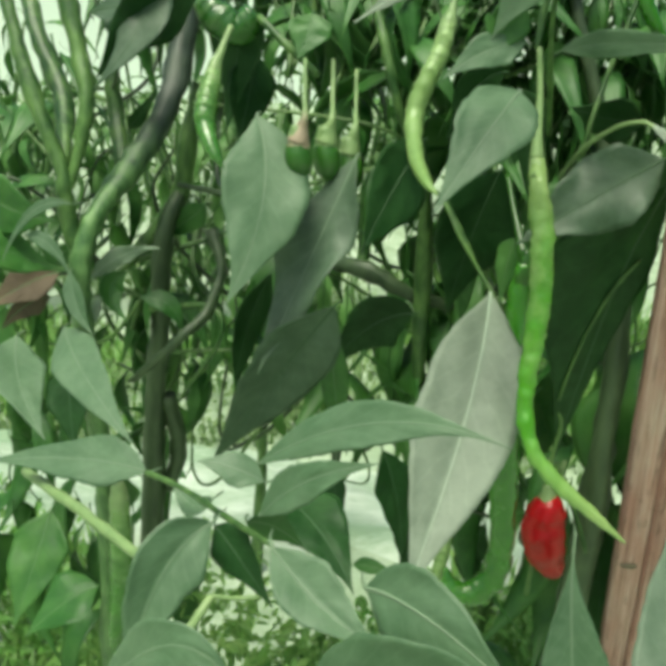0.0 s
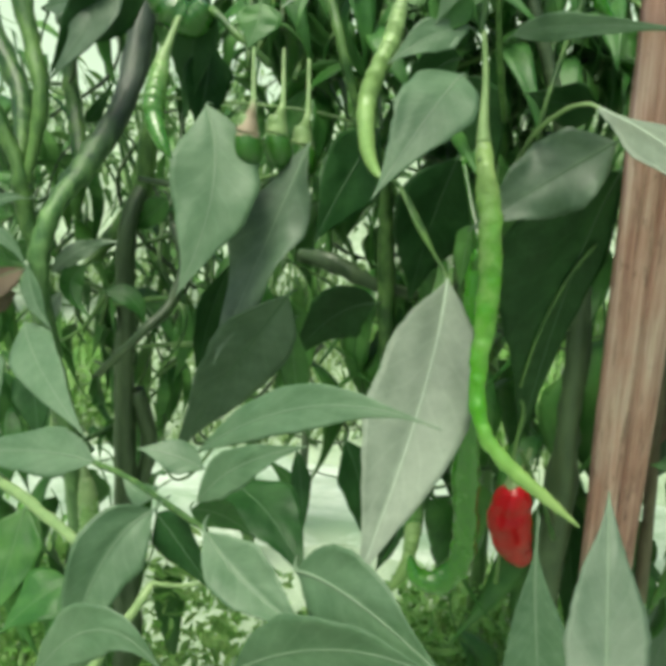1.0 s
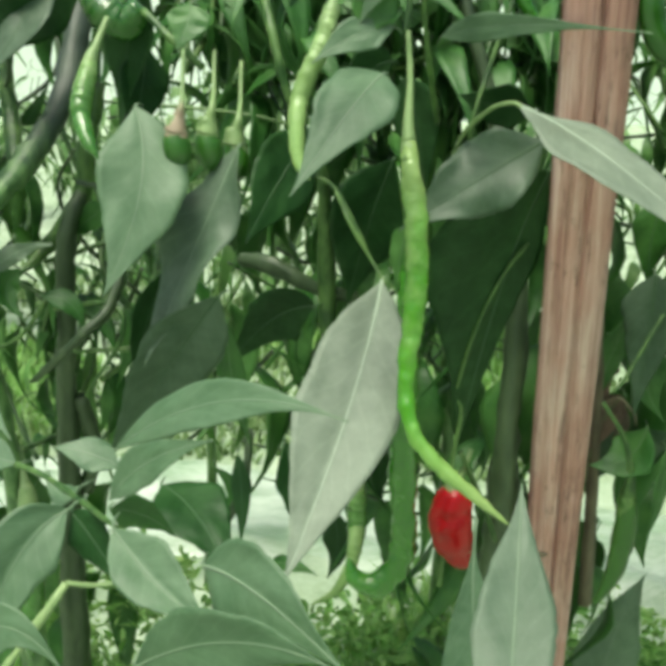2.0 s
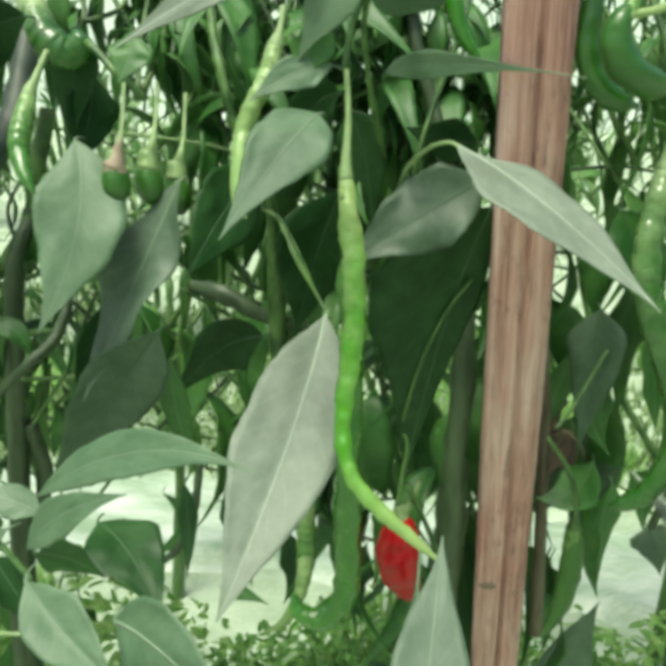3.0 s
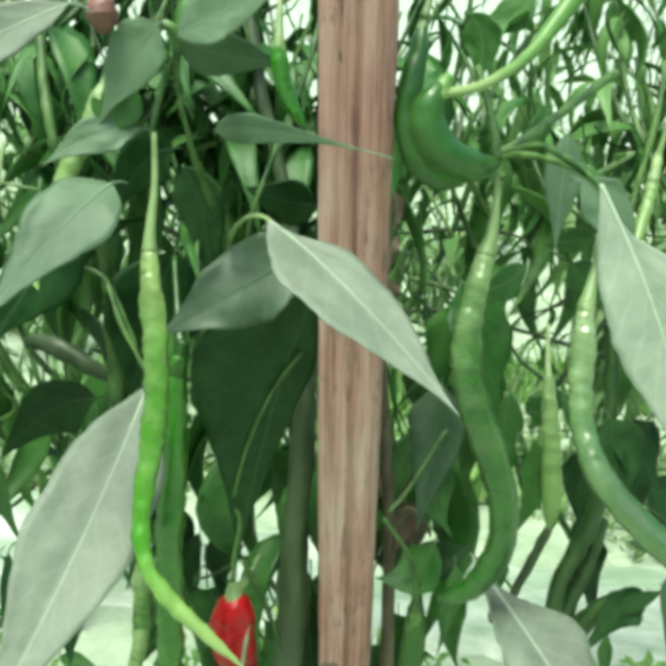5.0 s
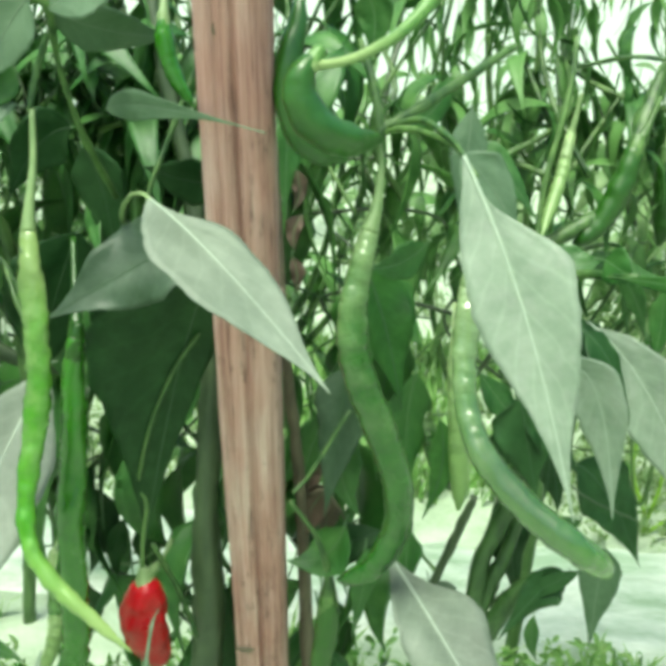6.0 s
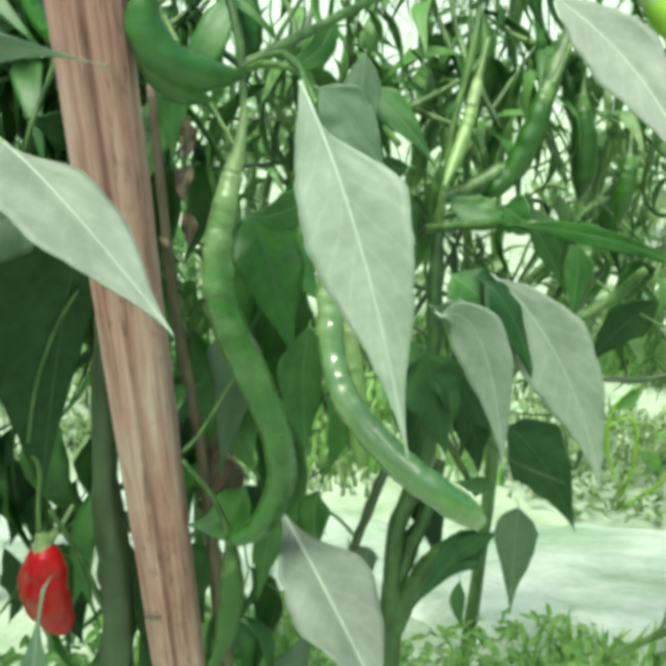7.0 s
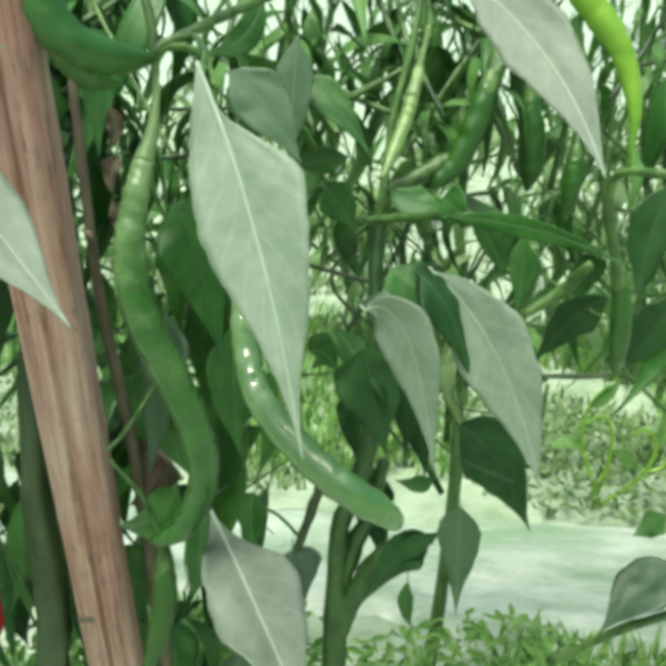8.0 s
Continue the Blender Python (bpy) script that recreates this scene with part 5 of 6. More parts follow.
chili([(0.3443, 0.3300, 0.6438, 0.0040), (0.3529, 0.3280, 0.6340, 0.0044), (0.3609, 0.3260, 0.6242, 0.0039), (0.3659, 0.3240, 0.6129, 0.0031), (0.3680, 0.3220, 0.6027, 0.0021), (0.3683, 0.3220, 0.5934, 0.0011), (0.3690, 0.3220, 0.5864, 0.0003)], [(0.3307, 0.3400, 0.6616, 0.0011), (0.3362, 0.3350, 0.6526, 0.0012), (0.3443, 0.3300, 0.6438, 0.0027)], chili_lime, 'bright green slender chilli pepper curving downwards')
chili([(0.3043, 0.4860, 0.6075, 0.0027), (0.3002, 0.4750, 0.5882, 0.0034), (0.2940, 0.4620, 0.5713, 0.0032), (0.2896, 0.4500, 0.5609, 0.0008)], [(0.3081, 0.4900, 0.6291, 0.0010), (0.3066, 0.4880, 0.6193, 0.0012), (0.3043, 0.4860, 0.6075, 0.0020)], chili_pale, 'pale green young chilli pepper')
chili([(-0.0234, 0.3450, 0.5736, 0.0046), (-0.0232, 0.3450, 0.5688, 0.0061), (-0.0223, 0.3450, 0.5633, 0.0058), (-0.0214, 0.3450, 0.5592, 0.0037), (-0.0207, 0.3450, 0.5577, 0.0009)], [(-0.0240, 0.3650, 0.6085, 0.0009), (-0.0223, 0.3550, 0.5925, 0.0010), (-0.0205, 0.3450, 0.5851, 0.0015), (-0.0219, 0.3450, 0.5796, 0.0031), (-0.0234, 0.3450, 0.5736, 0.0054)], chili_fat, 'small young chilli bud with a flared stalk', lump=0.1, neck=2, cap_mat=stalk_pink)
chili([(-0.0131, 0.3600, 0.5722, 0.0048), (-0.0129, 0.3600, 0.5673, 0.0063), (-0.0119, 0.3600, 0.5616, 0.0060), (-0.0109, 0.3600, 0.5574, 0.0039), (-0.0101, 0.3600, 0.5558, 0.0010)], [(-0.0132, 0.3800, 0.6083, 0.0009), (-0.0117, 0.3700, 0.5918, 0.0011), (-0.0103, 0.3600, 0.5841, 0.0015), (-0.0116, 0.3600, 0.5785, 0.0032), (-0.0131, 0.3600, 0.5722, 0.0055)], chili_fat, 'small young chilli bud with a flared stalk', lump=0.1, neck=2, cap_mat=stalk_pale)
chili([(-0.0041, 0.3750, 0.5659, 0.0049), (-0.0039, 0.3750, 0.5608, 0.0065), (-0.0028, 0.3750, 0.5549, 0.0062), (-0.0017, 0.3750, 0.5505, 0.0040), (-0.0010, 0.3750, 0.5489, 0.0010)], [(-0.0038, 0.3950, 0.6032, 0.0009), (-0.0025, 0.3850, 0.5862, 0.0011), (-0.0014, 0.3750, 0.5783, 0.0016), (-0.0027, 0.3750, 0.5724, 0.0033), (-0.0041, 0.3750, 0.5659, 0.0057)], chili_fat, 'small young chilli bud with a flared stalk', lump=0.1, neck=2, cap_mat=stalk_pale)
chili([(0.3630, 0.5200, 0.5960, 0.0044), (0.3656, 0.5200, 0.5810, 0.0069), (0.3675, 0.5200, 0.5613, 0.0067), (0.3666, 0.5200, 0.5479, 0.0014)], [(0.3643, 0.5300, 0.6191, 0.0011), (0.3637, 0.5250, 0.6065, 0.0015), (0.3630, 0.5200, 0.5960, 0.0039)], chili_deep, 'dark green chilli pepper hanging deep in the foliage', cap_mat=stem_green)
chili([(0.3387, 0.4900, 0.6028, 0.0045), (0.3337, 0.4870, 0.5846, 0.0064), (0.3265, 0.4840, 0.5682, 0.0060), (0.3168, 0.4800, 0.5569, 0.0042), (0.3107, 0.4800, 0.5535, 0.0010)], [(0.3508, 0.5000, 0.6289, 0.0012), (0.3453, 0.4950, 0.6148, 0.0017), (0.3387, 0.4900, 0.6028, 0.0041)], chili_deep, 'dark green chilli pepper hanging deep in the foliage', cap_mat=stem_green)
chili([(0.3684, 0.5000, 0.5245, 0.0040), (0.3690, 0.5000, 0.5065, 0.0058), (0.3666, 0.5000, 0.4855, 0.0016)], [(0.3700, 0.5000, 0.5402, 0.0011), (0.3688, 0.5000, 0.5313, 0.0015), (0.3684, 0.5000, 0.5245, 0.0035)], chili_dark, 'dark green chilli pepper hanging deep in the foliage', cap_mat=stem_green)
chili([(0.3862, 0.5000, 0.5690, 0.0036), (0.3858, 0.5000, 0.5540, 0.0052), (0.3834, 0.5000, 0.5364, 0.0015)], [(0.3882, 0.5100, 0.5872, 0.0011), (0.3873, 0.5050, 0.5770, 0.0013), (0.3862, 0.5000, 0.5690, 0.0032)], chili_deep, 'dark green chilli pepper hanging deep in the foliage', cap_mat=stem_green)
chili([(0.3917, 0.4100, 0.5316, 0.0033), (0.3951, 0.4100, 0.5149, 0.0046), (0.3960, 0.4100, 0.4976, 0.0041), (0.3945, 0.4100, 0.4877, 0.0011)], [(0.3854, 0.4100, 0.5460, 0.0009), (0.3881, 0.4100, 0.5388, 0.0013), (0.3917, 0.4100, 0.5316, 0.0029)], chili_deep, 'dark green chilli pepper hanging deep in the foliage', cap_mat=stem_green)
chili([(0.2364, 0.4100, 0.4823, 0.0030), (0.2412, 0.4100, 0.4675, 0.0044), (0.2482, 0.4100, 0.4504, 0.0041), (0.2528, 0.4100, 0.4418, 0.0010)], [(0.2313, 0.4200, 0.4977, 0.0010), (0.2339, 0.4150, 0.4889, 0.0014), (0.2364, 0.4100, 0.4823, 0.0028)], chili_dark, 'dark green chilli pepper hanging deep in the foliage', cap_mat=stem_green)
chili([(0.0525, 0.4200, 0.3795, 0.0043), (0.0531, 0.4200, 0.3611, 0.0055), (0.0524, 0.4200, 0.3394, 0.0049), (0.0500, 0.4200, 0.3255, 0.0015)], [(0.0522, 0.4300, 0.3983, 0.0012), (0.0522, 0.4250, 0.3875, 0.0017), (0.0525, 0.4200, 0.3795, 0.0038)], chili_green, 'dark green chilli pepper hanging deep in the foliage')
chili([(-0.1331, 0.4000, 0.3631, 0.0054), (-0.1329, 0.4000, 0.3385, 0.0067), (-0.1343, 0.4000, 0.3046, 0.0063), (-0.1382, 0.4000, 0.2750, 0.0051), (-0.1403, 0.4000, 0.2568, 0.0013)], [(-0.1394, 0.4100, 0.3900, 0.0015), (-0.1364, 0.4050, 0.3765, 0.0022), (-0.1331, 0.4000, 0.3631, 0.0049)], chili_green, 'long green chilli pepper low on the plant')

# thin stalks in front of the dark leaf
stem(plant_b, [(0.1350, 0.3800, 0.5219, 0.0007), (0.1234, 0.3820, 0.5037, 0.0009), (0.1122, 0.3840, 0.4756, 0.0009), (0.1050, 0.3880, 0.4456, 0.0009)], 'twig')
stem(plant_b, [(0.1045, 0.3900, 0.4402, 0.0009), (0.1080, 0.3920, 0.4306, 0.0010), (0.1050, 0.3950, 0.4059, 0.0011), (0.1035, 0.4000, 0.3718, 0.0013), (0.1012, 0.4100, 0.3190, 0.0014)], 'twig')
stem(plant_b, [(-0.0577, 0.4300, 0.3324, 0.0013), (-0.0396, 0.4300, 0.3294, 0.0023), (-0.0238, 0.4300, 0.3431, 0.0025), (-0.0133, 0.4300, 0.3711, 0.0027), (-0.0122, 0.4400, 0.3964, 0.0022)], 'twig', mat=stem_dark)
leaf(plant_c, (0.4195, 0.4400, 0.5646), (0.4101, 0.4350, 0.5421), (0.4072, 0.4300, 0.5119), 0.0222, (0.0810, -0.9825, 0.1676), mat=leaf_shaded)
leaf(plant_c, (0.4352, 0.4600, 0.5092), (0.4237, 0.4600, 0.4893), (0.4138, 0.4600, 0.4712), 0.0242, (-0.0316, -0.9993, 0.0178), mat=leaf_shaded)
leaf(plant_c, (0.3069, 0.4300, 0.5263), (0.3194, 0.4250, 0.5085), (0.3332, 0.4200, 0.4745), 0.0216, (0.6150, -0.6560, 0.4376), mat=leaf_shaded)
leaf(plant_c, (0.2866, 0.4700, 0.4533), (0.2900, 0.4700, 0.4276), (0.2872, 0.4700, 0.3931), 0.0135, (-0.1713, -0.9852, -0.0019), mat=leaf_shaded)
leaf(plant_c, (0.3006, 0.4600, 0.4736), (0.3083, 0.4600, 0.4515), (0.3084, 0.4600, 0.4140), 0.0165, (0.4253, -0.9033, 0.0558), mat=leaf_shaded)
leaf(plant_c, (0.3220, 0.4300, 0.4198), (0.3142, 0.4350, 0.4146), (0.3039, 0.4400, 0.4138), 0.0083, (-0.5409, -0.7674, 0.3444), mat=leaf_shaded)
chili([(0.1970, 0.4000, 0.3844, 0.0045), (0.1971, 0.4000, 0.3645, 0.0061), (0.1933, 0.4000, 0.3385, 0.0046), (0.1851, 0.4000, 0.3194, 0.0012)], [(0.1772, 0.3850, 0.4422, 0.0011), (0.1898, 0.3900, 0.4224, 0.0013), (0.1961, 0.3950, 0.4016, 0.0020), (0.1970, 0.4000, 0.3844, 0.0040)], chili_deep, 'shaded dark green chilli pepper on a bent stalk', cap_mat=stem_green)
stem(plant_a, [(-0.0270, 0.2010, 0.4361, 0.0016), (-0.0315, 0.1950, 0.4293, 0.0014), (-0.0375, 0.1900, 0.4207, 0.0014), (-0.0467, 0.1850, 0.4079, 0.0014)], 'branch', mat=stalk_pale)
stem(plant_a, [(-0.0277, 0.2020, 0.4355, 0.0010), (-0.0170, 0.2050, 0.4338, 0.0007), (-0.0035, 0.2100, 0.4342, 0.0006)], 'twig', mat=stalk_pale)
stem(plant_b, [(0.1256, 0.3340, 0.5862, 0.0010), (0.1207, 0.3380, 0.5882, 0.0009), (0.1126, 0.3500, 0.5848, 0.0009), (0.1027, 0.3750, 0.5727, 0.0011), (0.0974, 0.4100, 0.5542, 0.0013)], 'twig', mat=stalk_pale)
stem(plant_c, [(0.3106, 0.3010, 0.6398, 0.0007), (0.3059, 0.3100, 0.6448, 0.0007), (0.3001, 0.3600, 0.6468, 0.0009), (0.2962, 0.4400, 0.6418, 0.0013)], 'twig')

# spindly weed behind the right-hand plant
stem(weed, [(0.6153, 1.2500, -0.0075, 0.0030), (0.6137, 1.2500, 0.0258, 0.0030), (0.5885, 1.2500, 0.0896, 0.0027), (0.5906, 1.2500, 0.1470, 0.0023), (0.6176, 1.2500, 0.1860, 0.0014)], 'twig', mat=chili_lime)
stem(weed, [(0.6139, 1.2500, -0.0009, 0.0027), (0.6273, 1.2400, 0.0901, 0.0026), (0.6125, 1.2400, 0.1398, 0.0023), (0.5775, 1.2400, 0.1188, 0.0015)], 'twig', mat=chili_lime)
stem(weed, [(0.6185, 1.2500, -0.0039, 0.0030), (0.6709, 1.2500, 0.0428, 0.0030), (0.6910, 1.2500, 0.0896, 0.0027), (0.6723, 1.2500, 0.1204, 0.0021), (0.6508, 1.2500, 0.1063, 0.0015)], 'twig', mat=chili_lime)
stem(weed, [(0.6750, 1.2500, 0.0562, 0.0027), (0.7033, 1.2500, 0.0645, 0.0027), (0.7152, 1.2500, 0.1040, 0.0021)], 'twig', mat=chili_lime)
stem(weed, [(0.6126, 1.2500, 0.0257, 0.0033), (0.6161, 1.2500, 0.0060, 0.0033), (0.6197, 1.2500, -0.0343, 0.0033)], 'stem', mat=chili_lime)
leaf(weed, (0.5906, 1.2500, 0.1470), (0.6142, 1.2500, 0.1672), (0.6331, 1.2500, 0.1992), 0.0177, (-0.1812, -0.9723, 0.1476), stalk=0, mat=weed_green)
leaf(weed, (0.5897, 1.2500, 0.0897), (0.5645, 1.2500, 0.0945), (0.5425, 1.2500, 0.0802), 0.0204, (-0.1119, -0.8216, 0.5590), stalk=0, mat=weed_green)
leaf(weed, (0.6273, 1.2400, 0.0901), (0.6520, 1.2400, 0.0788), (0.6670, 1.2400, 0.0539), 0.0203, (-0.0321, -0.9989, -0.0351), stalk=0, mat=weed_green)
leaf(weed, (0.6910, 1.2500, 0.0896), (0.7001, 1.2500, 0.1285), (0.6892, 1.2500, 0.1655), 0.0202, (-0.1361, -0.9907, -0.0033), stalk=0, mat=weed_green)

# withered bits
leaf(plant_c, (0.1700, 0.4260, 0.5900), (0.1722, 0.4260, 0.5800), (0.1695, 0.4240, 0.5700), 0.0070, (0.4, -0.9, 0.1), fold=0.4, wave=0.3, mat=leaf_dry)
leaf(plant_c, (0.1740, 0.4270, 0.5690), (0.1705, 0.4250, 0.5610), (0.1715, 0.4240, 0.5510), 0.0085, (-0.3, -0.9, 0.2), fold=0.4, wave=0.3, mat=leaf_dry)
leaf(plant_c, (0.1700, 0.4260, 0.5490), (0.1728, 0.4250, 0.5400), (0.1720, 0.4240, 0.5310), 0.0070, (0.3, -0.9, 0.3), fold=0.4, wave=0.3, mat=leaf_dry)
leaf(plant_c, (0.1939, 0.4200, 0.4341), (0.1855, 0.4200, 0.4203), (0.1788, 0.4200, 0.3971), 0.0173, (-0.2760, -0.9545, 0.1130), fold=0.4, mat=leaf_dry)
leaf(plant_c, (0.1958, 0.4200, 0.4276), (0.1930, 0.4225, 0.4128), (0.1933, 0.4250, 0.4001), 0.0119, (0.6510, -0.7342, -0.1928), fold=0.4, mat=leaf_dry)
leaf(plant_a, (-0.1737, 0.4300, 0.4861), (-0.1923, 0.4250, 0.4788), (-0.2165, 0.4200, 0.4635), 0.0244, (-0.0031, -0.9120, 0.4102), fold=0.3, mat=leaf_dry)
leaf(plant_a, (-0.1798, 0.4300, 0.4707), (-0.1932, 0.4250, 0.4662), (-0.2073, 0.4200, 0.4515), 0.0155, (0.4252, -0.8935, -0.1441), fold=0.3, mat=leaf_dry)
stem(plant_c, [(0.1836, 0.4200, 0.4290, 0.0008), (0.1910, 0.4150, 0.4340, 0.0010), (0.1989, 0.4150, 0.4257, 0.0008), (0.2019, 0.4200, 0.4169, 0.0006)], 'twig', mat=stem_dry)
stem(plant_c, [(0.1655, 0.4000, 0.5407, 0.0011), (0.1696, 0.3950, 0.5383, 0.0012), (0.1661, 0.4000, 0.5316, 0.0009)], 'twig', mat=stem_dry)
chili([(0.0569, 0.3350, 0.6642, 0.0024), (0.0604, 0.3330, 0.6597, 0.0059), (0.0611, 0.3330, 0.6551, 0.0048), (0.0606, 0.3340, 0.6513, 0.0010)], [(0.0508, 0.3450, 0.6761, 0.0008), (0.0539, 0.3400, 0.6697, 0.0011), (0.0569, 0.3350, 0.6642, 0.0022)], chili_bud, 'small withered reddish-brown chilli')

# ---- wooden stake ----
STAKE_LOW, STAKE_HIGH = (0.1735, 0.5201, -0.0500), (0.1449, 0.2624, 0.9500)

def stake_mesh():
    """A split, rough-sawn post: a lofted section with a long groove down its front."""
    bm, loops = bmesh.new(), []
    low, high = Vector(STAKE_LOW), Vector(STAKE_HIGH)
    length = (high - low).length
    n, m = 130, 120
    for i in range(n + 1):
        s = i / n
        half_x, half_y = 0.0128 + 0.0022 * s, 0.0085
        loop = []
        for k in range(m):
            q = 2 * math.pi * k / m
            cx, cy = math.cos(q), math.sin(q)
            p = 5.0
            r = (abs(cx) ** p + abs(cy) ** p) ** (-1 / p)
            x, y = cx * r * half_x, cy * r * half_y
            if y < -0.6 * half_y:
                y += 0.0042 * math.exp(-((x - 0.001 - 0.0025 * noise.noise((0, 0, s * 6))) / 0.0010) ** 2) * (0.6 + 0.8 * noise.noise((5, 0, s * 7)))
                y += 0.0024 * math.exp(-((x + 0.006 - 0.001 * noise.noise((1, 3, s * 9))) / 0.0007) ** 2) * (0.5 + noise.noise((2, 0, s * 9)))
            if y < 0 and x < -0.5 * half_x:
                y += 0.006 * (-x / half_x - 0.5)
            w = 0.0009 * noise.noise((cx * 2, cy * 2, s * 14)) + 0.0004 * noise.noise((cx * 9, cy * 9, s * 60))
            loop.append(bm.verts.new(Vector((x * (1 + w * 60), y + w, s * length))))
        loops.append(loop)
    for a, b in zip(loops, loops[1:]):
        for k in range(m):
            bm.faces.new((a[k], a[(k + 1) % m], b[(k + 1) % m], b[k]))
    bm.faces.new(loops[0][::-1])
    bm.faces.new(loops[-1])
    return bm


stake = thing("wooden_stake", STAKE_LOW, "weathered reddish-brown wooden stake with split grain", "stake")
post = part("post", stake_mesh(), stake_wood, stake, at=STAKE_LOW)
post.rotation_mode = "QUATERNION"
post.rotation_quaternion = Vector((0, 0, 1)).rotation_difference(Vector(STAKE_HIGH) - Vector(STAKE_LOW))


def fleck(name, place, size, mat, label):
    bm = bmesh.new()
    bmesh.ops.create_icosphere(bm, subdivisions=2, radius=1)
    for v in bm.verts:
        v.co = Vector((v.co.x * size[0], v.co.y * size[1], v.co.z * size[2])) * (1 + 0.25 * noise.noise(v.co * 1.7))
    part(name, bm, mat, stake, label, place)


fleck('paint_spot', (0.1711, 0.3920, 0.4227), (0.0012, 0.0008, 0.0016), film_pale, 'small white paint spot')
fleck('paint_spot', (0.1516, 0.3940, 0.4143), (0.0009, 0.0007, 0.0012), film_pale, 'small white paint spot')
fleck('knot', (0.1487, 0.3440, 0.6094), (0.0012, 0.0006, 0.0014), stem_dry, 'small dark knot hole')
fleck('knot', (0.1492, 0.3330, 0.6493), (0.0022, 0.0008, 0.003), stem_dry, 'small dark knot hole')
fleck('knot', (0.1553, 0.4100, 0.3427), (0.005, 0.001, 0.0016), stem_dry, 'dark knot line')


# ---- background planting ----
def bush(x, y, height, spread, count, rng, size=1.0, label=PEPPER, z_low=0.12, group="rows of peppers behind", data=None):
    """A whole pepper plant: stem, forking branches, leaves and a few fruits."""
    plant = thing("chili_plant", (x, y, 0), label, "chili plant", group)
    stem(plant, [(x, y, -0.01, 0.006), (x + 0.01, y, height * 0.3, 0.005), (x, y + 0.01, height * 0.55, 0.004)], "main_stem")
    tips = []
    for k in range(9):
        a = k * 2.4 + rng.uniform(-0.4, 0.4)
        r = spread * rng.uniform(0.45, 1.0)
        p0 = Vector((x, y, height * rng.uniform(0.25, 0.5)))
        p2 = Vector((x + r * math.cos(a), y + r * math.sin(a), height * rng.uniform(0.65, 1.0)))
        p1 = p0.lerp(p2, 0.5) + Vector((0.2 * r * math.cos(a), 0.2 * r * math.sin(a), -0.03))
        stem(plant, [(*p0, 0.0036), (*p1, 0.0028), (*p2, 0.0014)])
        tips.append((p0, p1, p2))
    for k in range(count):
        p0, p1, p2 = tips[rng.randrange(len(tips))]
        u = rng.random() ** 0.7
        c = p0 * (1 - u) ** 2 + p1 * 2 * u * (1 - u) + p2 * u * u
        c = c + Vector((rng.gauss(0, 0.02), rng.gauss(0, 0.02), rng.gauss(0, 0.03)))
        c.z = max(c.z, z_low)
        set_leaf(plant, (data or LEAF_MESHES)[k % 6], c, Euler((rng.uniform(-0.7, 0.7), rng.uniform(-0.2, 1.2), rng.uniform(0, 6.283))), size * rng.uniform(0.5, 1.25))
    return plant


rng = random.Random(7)
shoots(plant_a, [(-0.15, 0.42, 0.56), (-0.10, 0.46, 0.60), (-0.06, 0.46, 0.60), (-0.20, 0.45, 0.56), (-0.02, 0.46, 0.60)], rng, 9, 4, 0.10, 0.035)
shoots(plant_b, [(0.02, 0.45, 0.60), (0.06, 0.46, 0.60), (0.10, 0.45, 0.60), (0.14, 0.46, 0.60), (0.08, 0.47, 0.54)], rng, 34, 7, 0.10, 0.04)
shoots(plant_c, [(0.21, 0.46, 0.58), (0.26, 0.47, 0.58), (0.31, 0.48, 0.60), (0.36, 0.50, 0.61), (0.42, 0.50, 0.60)], rng, 14, 5, 0.10, 0.04, 1.0, LEAF_MESHES)
hanging(plant_b, rng, 48, (-0.04, 0.435, 0.42), (0.19, 0.52, 0.66), 1.25)
hanging(plant_b, rng, 20, (0.03, 0.45, 0.30), (0.20, 0.54, 0.44), 1.0)
hanging(plant_a, rng, 9, (-0.24, 0.45, 0.34), (-0.05, 0.54, 0.58), 0.9)
hanging(plant_c, rng, 6, (0.19, 0.48, 0.34), (0.24, 0.56, 0.44), 0.8)
hanging(plant_c, rng, 170, (0.22, 0.50, 0.50), (0.52, 0.70, 0.72), 0.5, LEAF_MESHES)
hanging(plant_c, rng, 110, (0.20, 0.50, 0.60), (0.54, 0.70, 0.78), 0.6, LEAF_MESHES)
hanging(plant_a, rng, 34, (-0.30, 0.46, 0.20), (-0.15, 0.60, 0.40), 1.1)
hanging(plant_a, rng, 26, (-0.27, 0.43, 0.44), (-0.11, 0.50, 0.57), 0.75, LEAF_MESHES)
shoots(plant_a, [(-0.22, 0.44, 0.46), (-0.17, 0.44, 0.50), (-0.14, 0.45, 0.45)], rng, 9, 5, 0.06, 0.05, 0.8)
hanging(plant_c, rng, 18, (0.26, 0.52, 0.46), (0.45, 0.62, 0.55), 0.8)
hanging(plant_c, rng, 14, (0.43, 0.50, 0.54), (0.52, 0.58, 0.70), 1.0)
hanging(plant_b, rng, 16, (-0.03, 0.45, 0.40), (0.08, 0.52, 0.52), 1.1)
hanging(plant_b, rng, 12, (0.08, 0.50, 0.18), (0.20, 0.60, 0.34), 1.0)
hanging(plant_a, rng, 45, (-0.28, 0.50, 0.34), (0.0, 0.70, 0.58), 0.8, LEAF_MESHES)
shoots(plant_a, [(-0.12, 0.50, 0.62), (-0.08, 0.50, 0.64), (-0.04, 0.50, 0.64)], rng, 12, 6, 0.10, 0.04, 1.0)
tangle(plant_a, rng, 44, (-0.22, 0.42, 0.36), (-0.02, 0.60, 0.60), 0.09)
tangle(plant_b, rng, 44, (-0.04, 0.48, 0.30), (0.20, 0.60, 0.70), 0.08)
tangle(plant_c, rng, 34, (0.18, 0.49, 0.40), (0.50, 0.66, 0.68), 0.09)
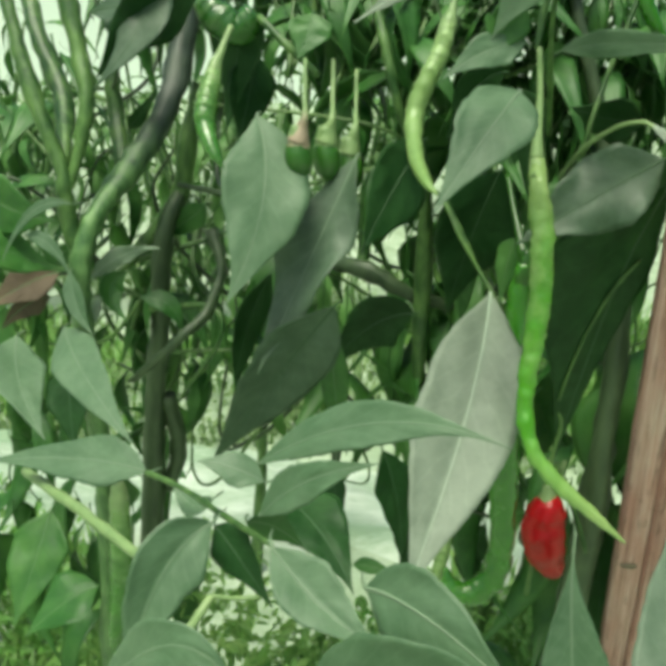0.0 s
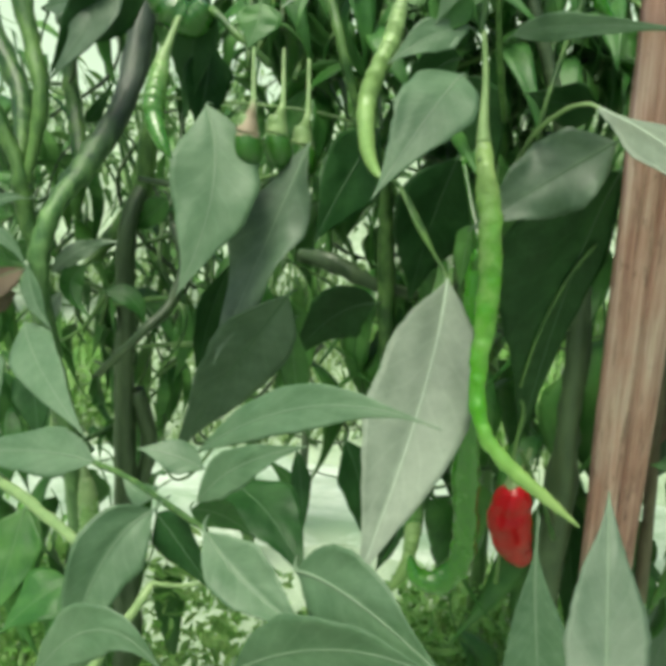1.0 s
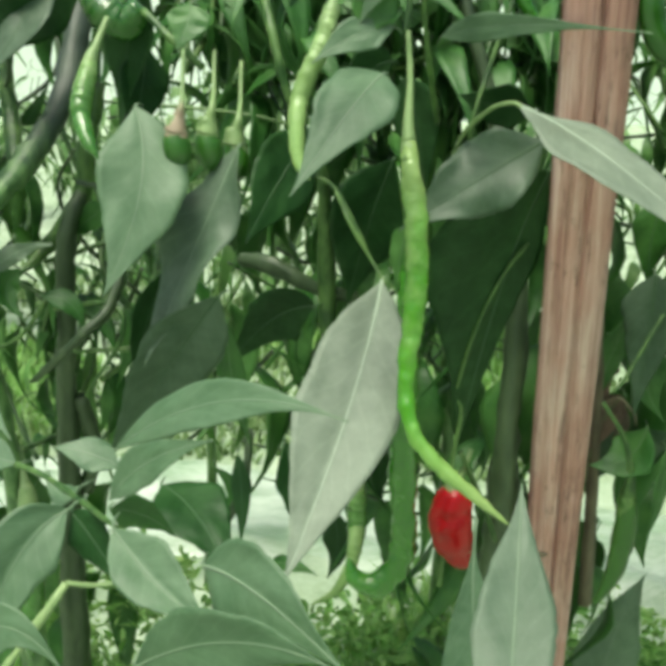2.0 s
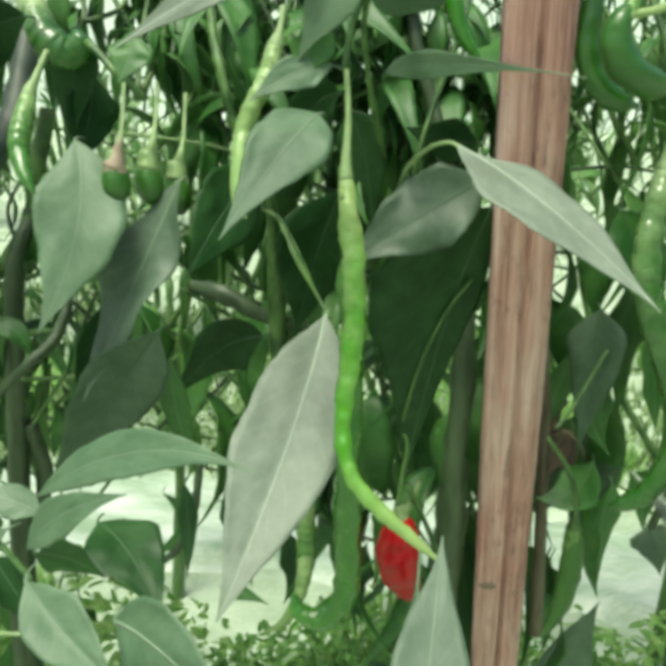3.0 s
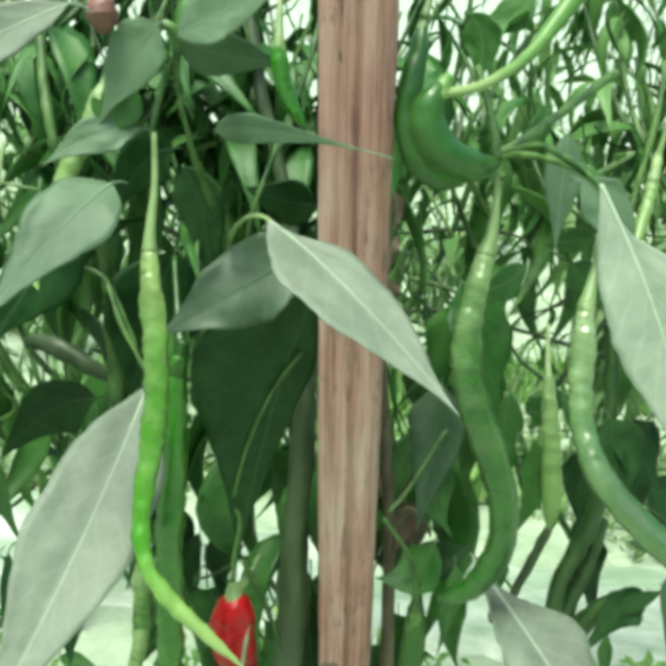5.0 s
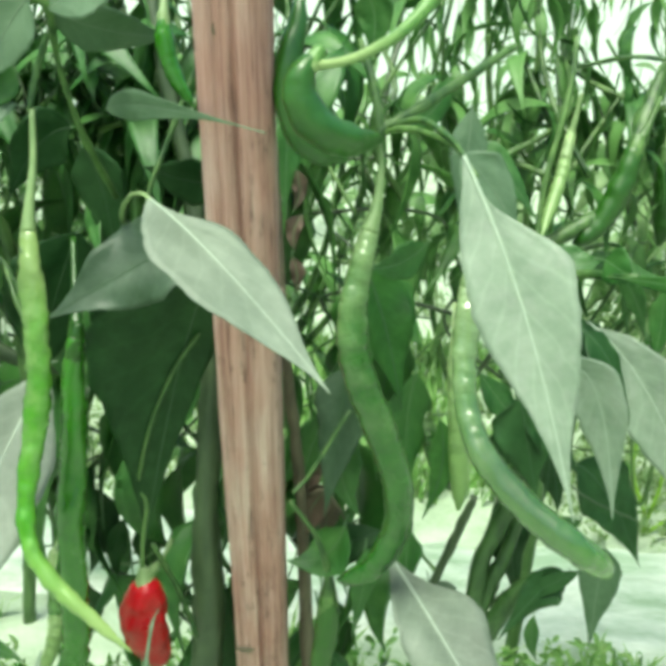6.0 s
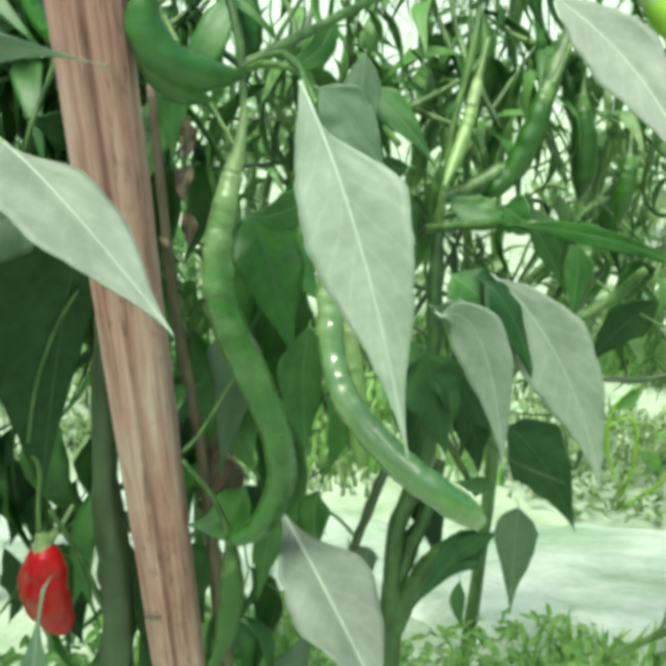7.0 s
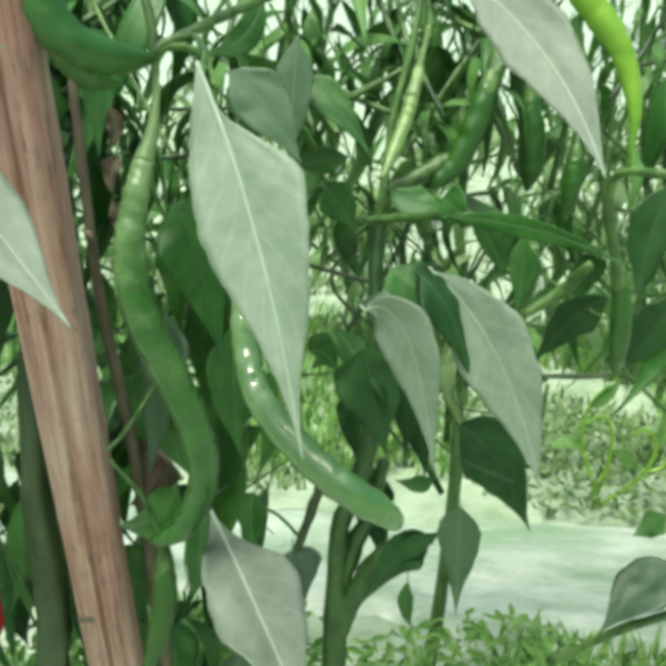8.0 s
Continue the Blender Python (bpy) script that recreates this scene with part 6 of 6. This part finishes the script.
shoots(plant_a, [(-0.13, 0.44, 0.42), (-0.16, 0.45, 0.36), (-0.10, 0.45, 0.48)], rng, 8, 3, 0.07, 0.04, 0.8)
# Bushes on the right get the paler copy, painted as brightly lit.
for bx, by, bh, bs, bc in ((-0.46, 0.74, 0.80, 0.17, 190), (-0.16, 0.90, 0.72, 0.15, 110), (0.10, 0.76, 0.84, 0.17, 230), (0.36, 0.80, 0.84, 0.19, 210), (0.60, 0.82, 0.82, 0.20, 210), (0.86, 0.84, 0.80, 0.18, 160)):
    bush(bx, by, bh, bs, bc, rng, 0.8, data=LIT_FAR_MESHES if bx > 0.3 else LEAF_MESHES)
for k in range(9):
    bush(-1.5 + 0.45 * k + rng.uniform(-0.1, 0.1), 1.85 + rng.uniform(-0.08, 0.1), rng.uniform(0.46, 0.62), 0.26, 200, rng, 1.25, z_low=0.04, data=LIT_FAR_MESHES)
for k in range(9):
    bush(-2.3 + 0.7 * k + rng.uniform(-0.1, 0.1), 3.3 + rng.uniform(-0.1, 0.1), rng.uniform(0.5, 0.62), 0.34, 110, rng, 1.9, data=LIT_FAR_MESHES)


# ---- grass and weeds ----
def tuft_field(name, count, x0, x1, y0, y1, tall, wide, mat, label, category, rng, lean=0.6, keep=None):
    verts, faces = [], []
    while len(faces) < 2 * count:
        x, y = rng.uniform(x0, x1), rng.uniform(y0, y1)
        if keep and noise.noise((x * keep, y * keep, 9)) < 0.0:
            continue
        z = ground_height(x, y) - 0.01
        a, h, w = rng.uniform(0, 6.283), tall * rng.uniform(0.4, 1.0), wide * rng.uniform(0.6, 1.2)
        dx, dy = math.cos(a), math.sin(a)
        b = rng.uniform(0.1, lean) * h
        i = len(verts)
        verts += [(x - dy * w, y + dx * w, z), (x + dy * w, y - dx * w, z),
                  (x + dx * b * 0.35 + dy * w, y + dy * b * 0.35 - dx * w, z + h * 0.6), (x + dx * b * 0.35 - dy * w, y + dy * b * 0.35 + dx * w, z + h * 0.6),
                  (x + dx * b, y + dy * b, z + h)]
        faces += [(i, i + 1, i + 2, i + 3), (i + 3, i + 2, i + 4)]
    data = bpy.data.meshes.new(name)
    data.from_pydata(verts, [], faces)
    data.materials.append(mat)
    return tagged(new(name, data), label, category, kind="stuff")


tuft_field("grass", 13000, -1.7, 2.4, 1.24, 2.6, 0.04, 0.0036, grass_dull, "patchy dull green grass behind the film", "grass", rng, 1.3, keep=3.0)
tuft_field("grass", 9000, -1.2, 2.2, 1.3, 2.1, 0.075, 0.0030, weed_green, "yellow-green grass in clumps behind the film", "grass", rng, 1.1, keep=2.2)
tuft_field("grass", 3000, -0.7, 1.1, 0.62, 0.92, 0.055, 0.0030, weed_green, "yellow-green grass blades under the plants", "grass", rng, 0.9, keep=4.0)


def weed_patch(name, count, x, y, radius, tall, rng, label, mat):
    """Low broad-leaved weeds: many small oval leaflets on a mound."""
    verts, faces = [], []
    for k in range(count):
        a, r = rng.uniform(0, 6.283), radius * math.sqrt(rng.random())
        c = Vector((x + r * math.cos(a) * 1.3, y + r * math.sin(a), tall * (1 - 0.8 * (r / radius) ** 2) * rng.uniform(0.15, 1.0)))
        m = Matrix.LocRotScale(c, Euler((rng.gauss(0, 0.6), rng.gauss(0, 0.6), rng.uniform(0, 6.283))), Vector((1, 1, 1)) * rng.uniform(0.25, 0.8))
        i = len(verts)
        verts += [m @ Vector(v) for v in ((0, 0, 0), (0.008, 0.005, 0.002), (0.018, 0.005, 0.002), (0.027, 0, -0.002), (0.018, -0.005, 0.002), (0.008, -0.005, 0.002))]
        faces += [(i, i + 1, i + 2, i + 3), (i, i + 3, i + 4, i + 5)]
    data = bpy.data.meshes.new(name)
    data.from_pydata(verts, [], faces)
    data.materials.append(mat)
    return tagged(new(name, data), label, "weeds", kind="stuff")


for wx, wy, wr, wt, wc in ((-0.13, 0.58, 0.13, 0.24, 1100), (0.02, 0.62, 0.12, 0.16, 700), (-0.36, 0.62, 0.14, 0.26, 700), (0.20, 0.66, 0.12, 0.20, 700), (0.40, 0.66, 0.15, 0.19, 1100), (0.60, 0.66, 0.14, 0.16, 900), (0.10, 0.70, 0.14, 0.15, 700), (0.66, 1.34, 0.16, 0.10, 700), (0.95, 1.40, 0.18, 0.12, 700), (-0.40, 1.40, 0.18, 0.10, 600)):
    weed_patch("weed_clump", 2 * wc, wx, wy, wr, wt, rng, "clump of small-leaved green weeds on the soil", grass_dull if wy > 1 else weed_green)
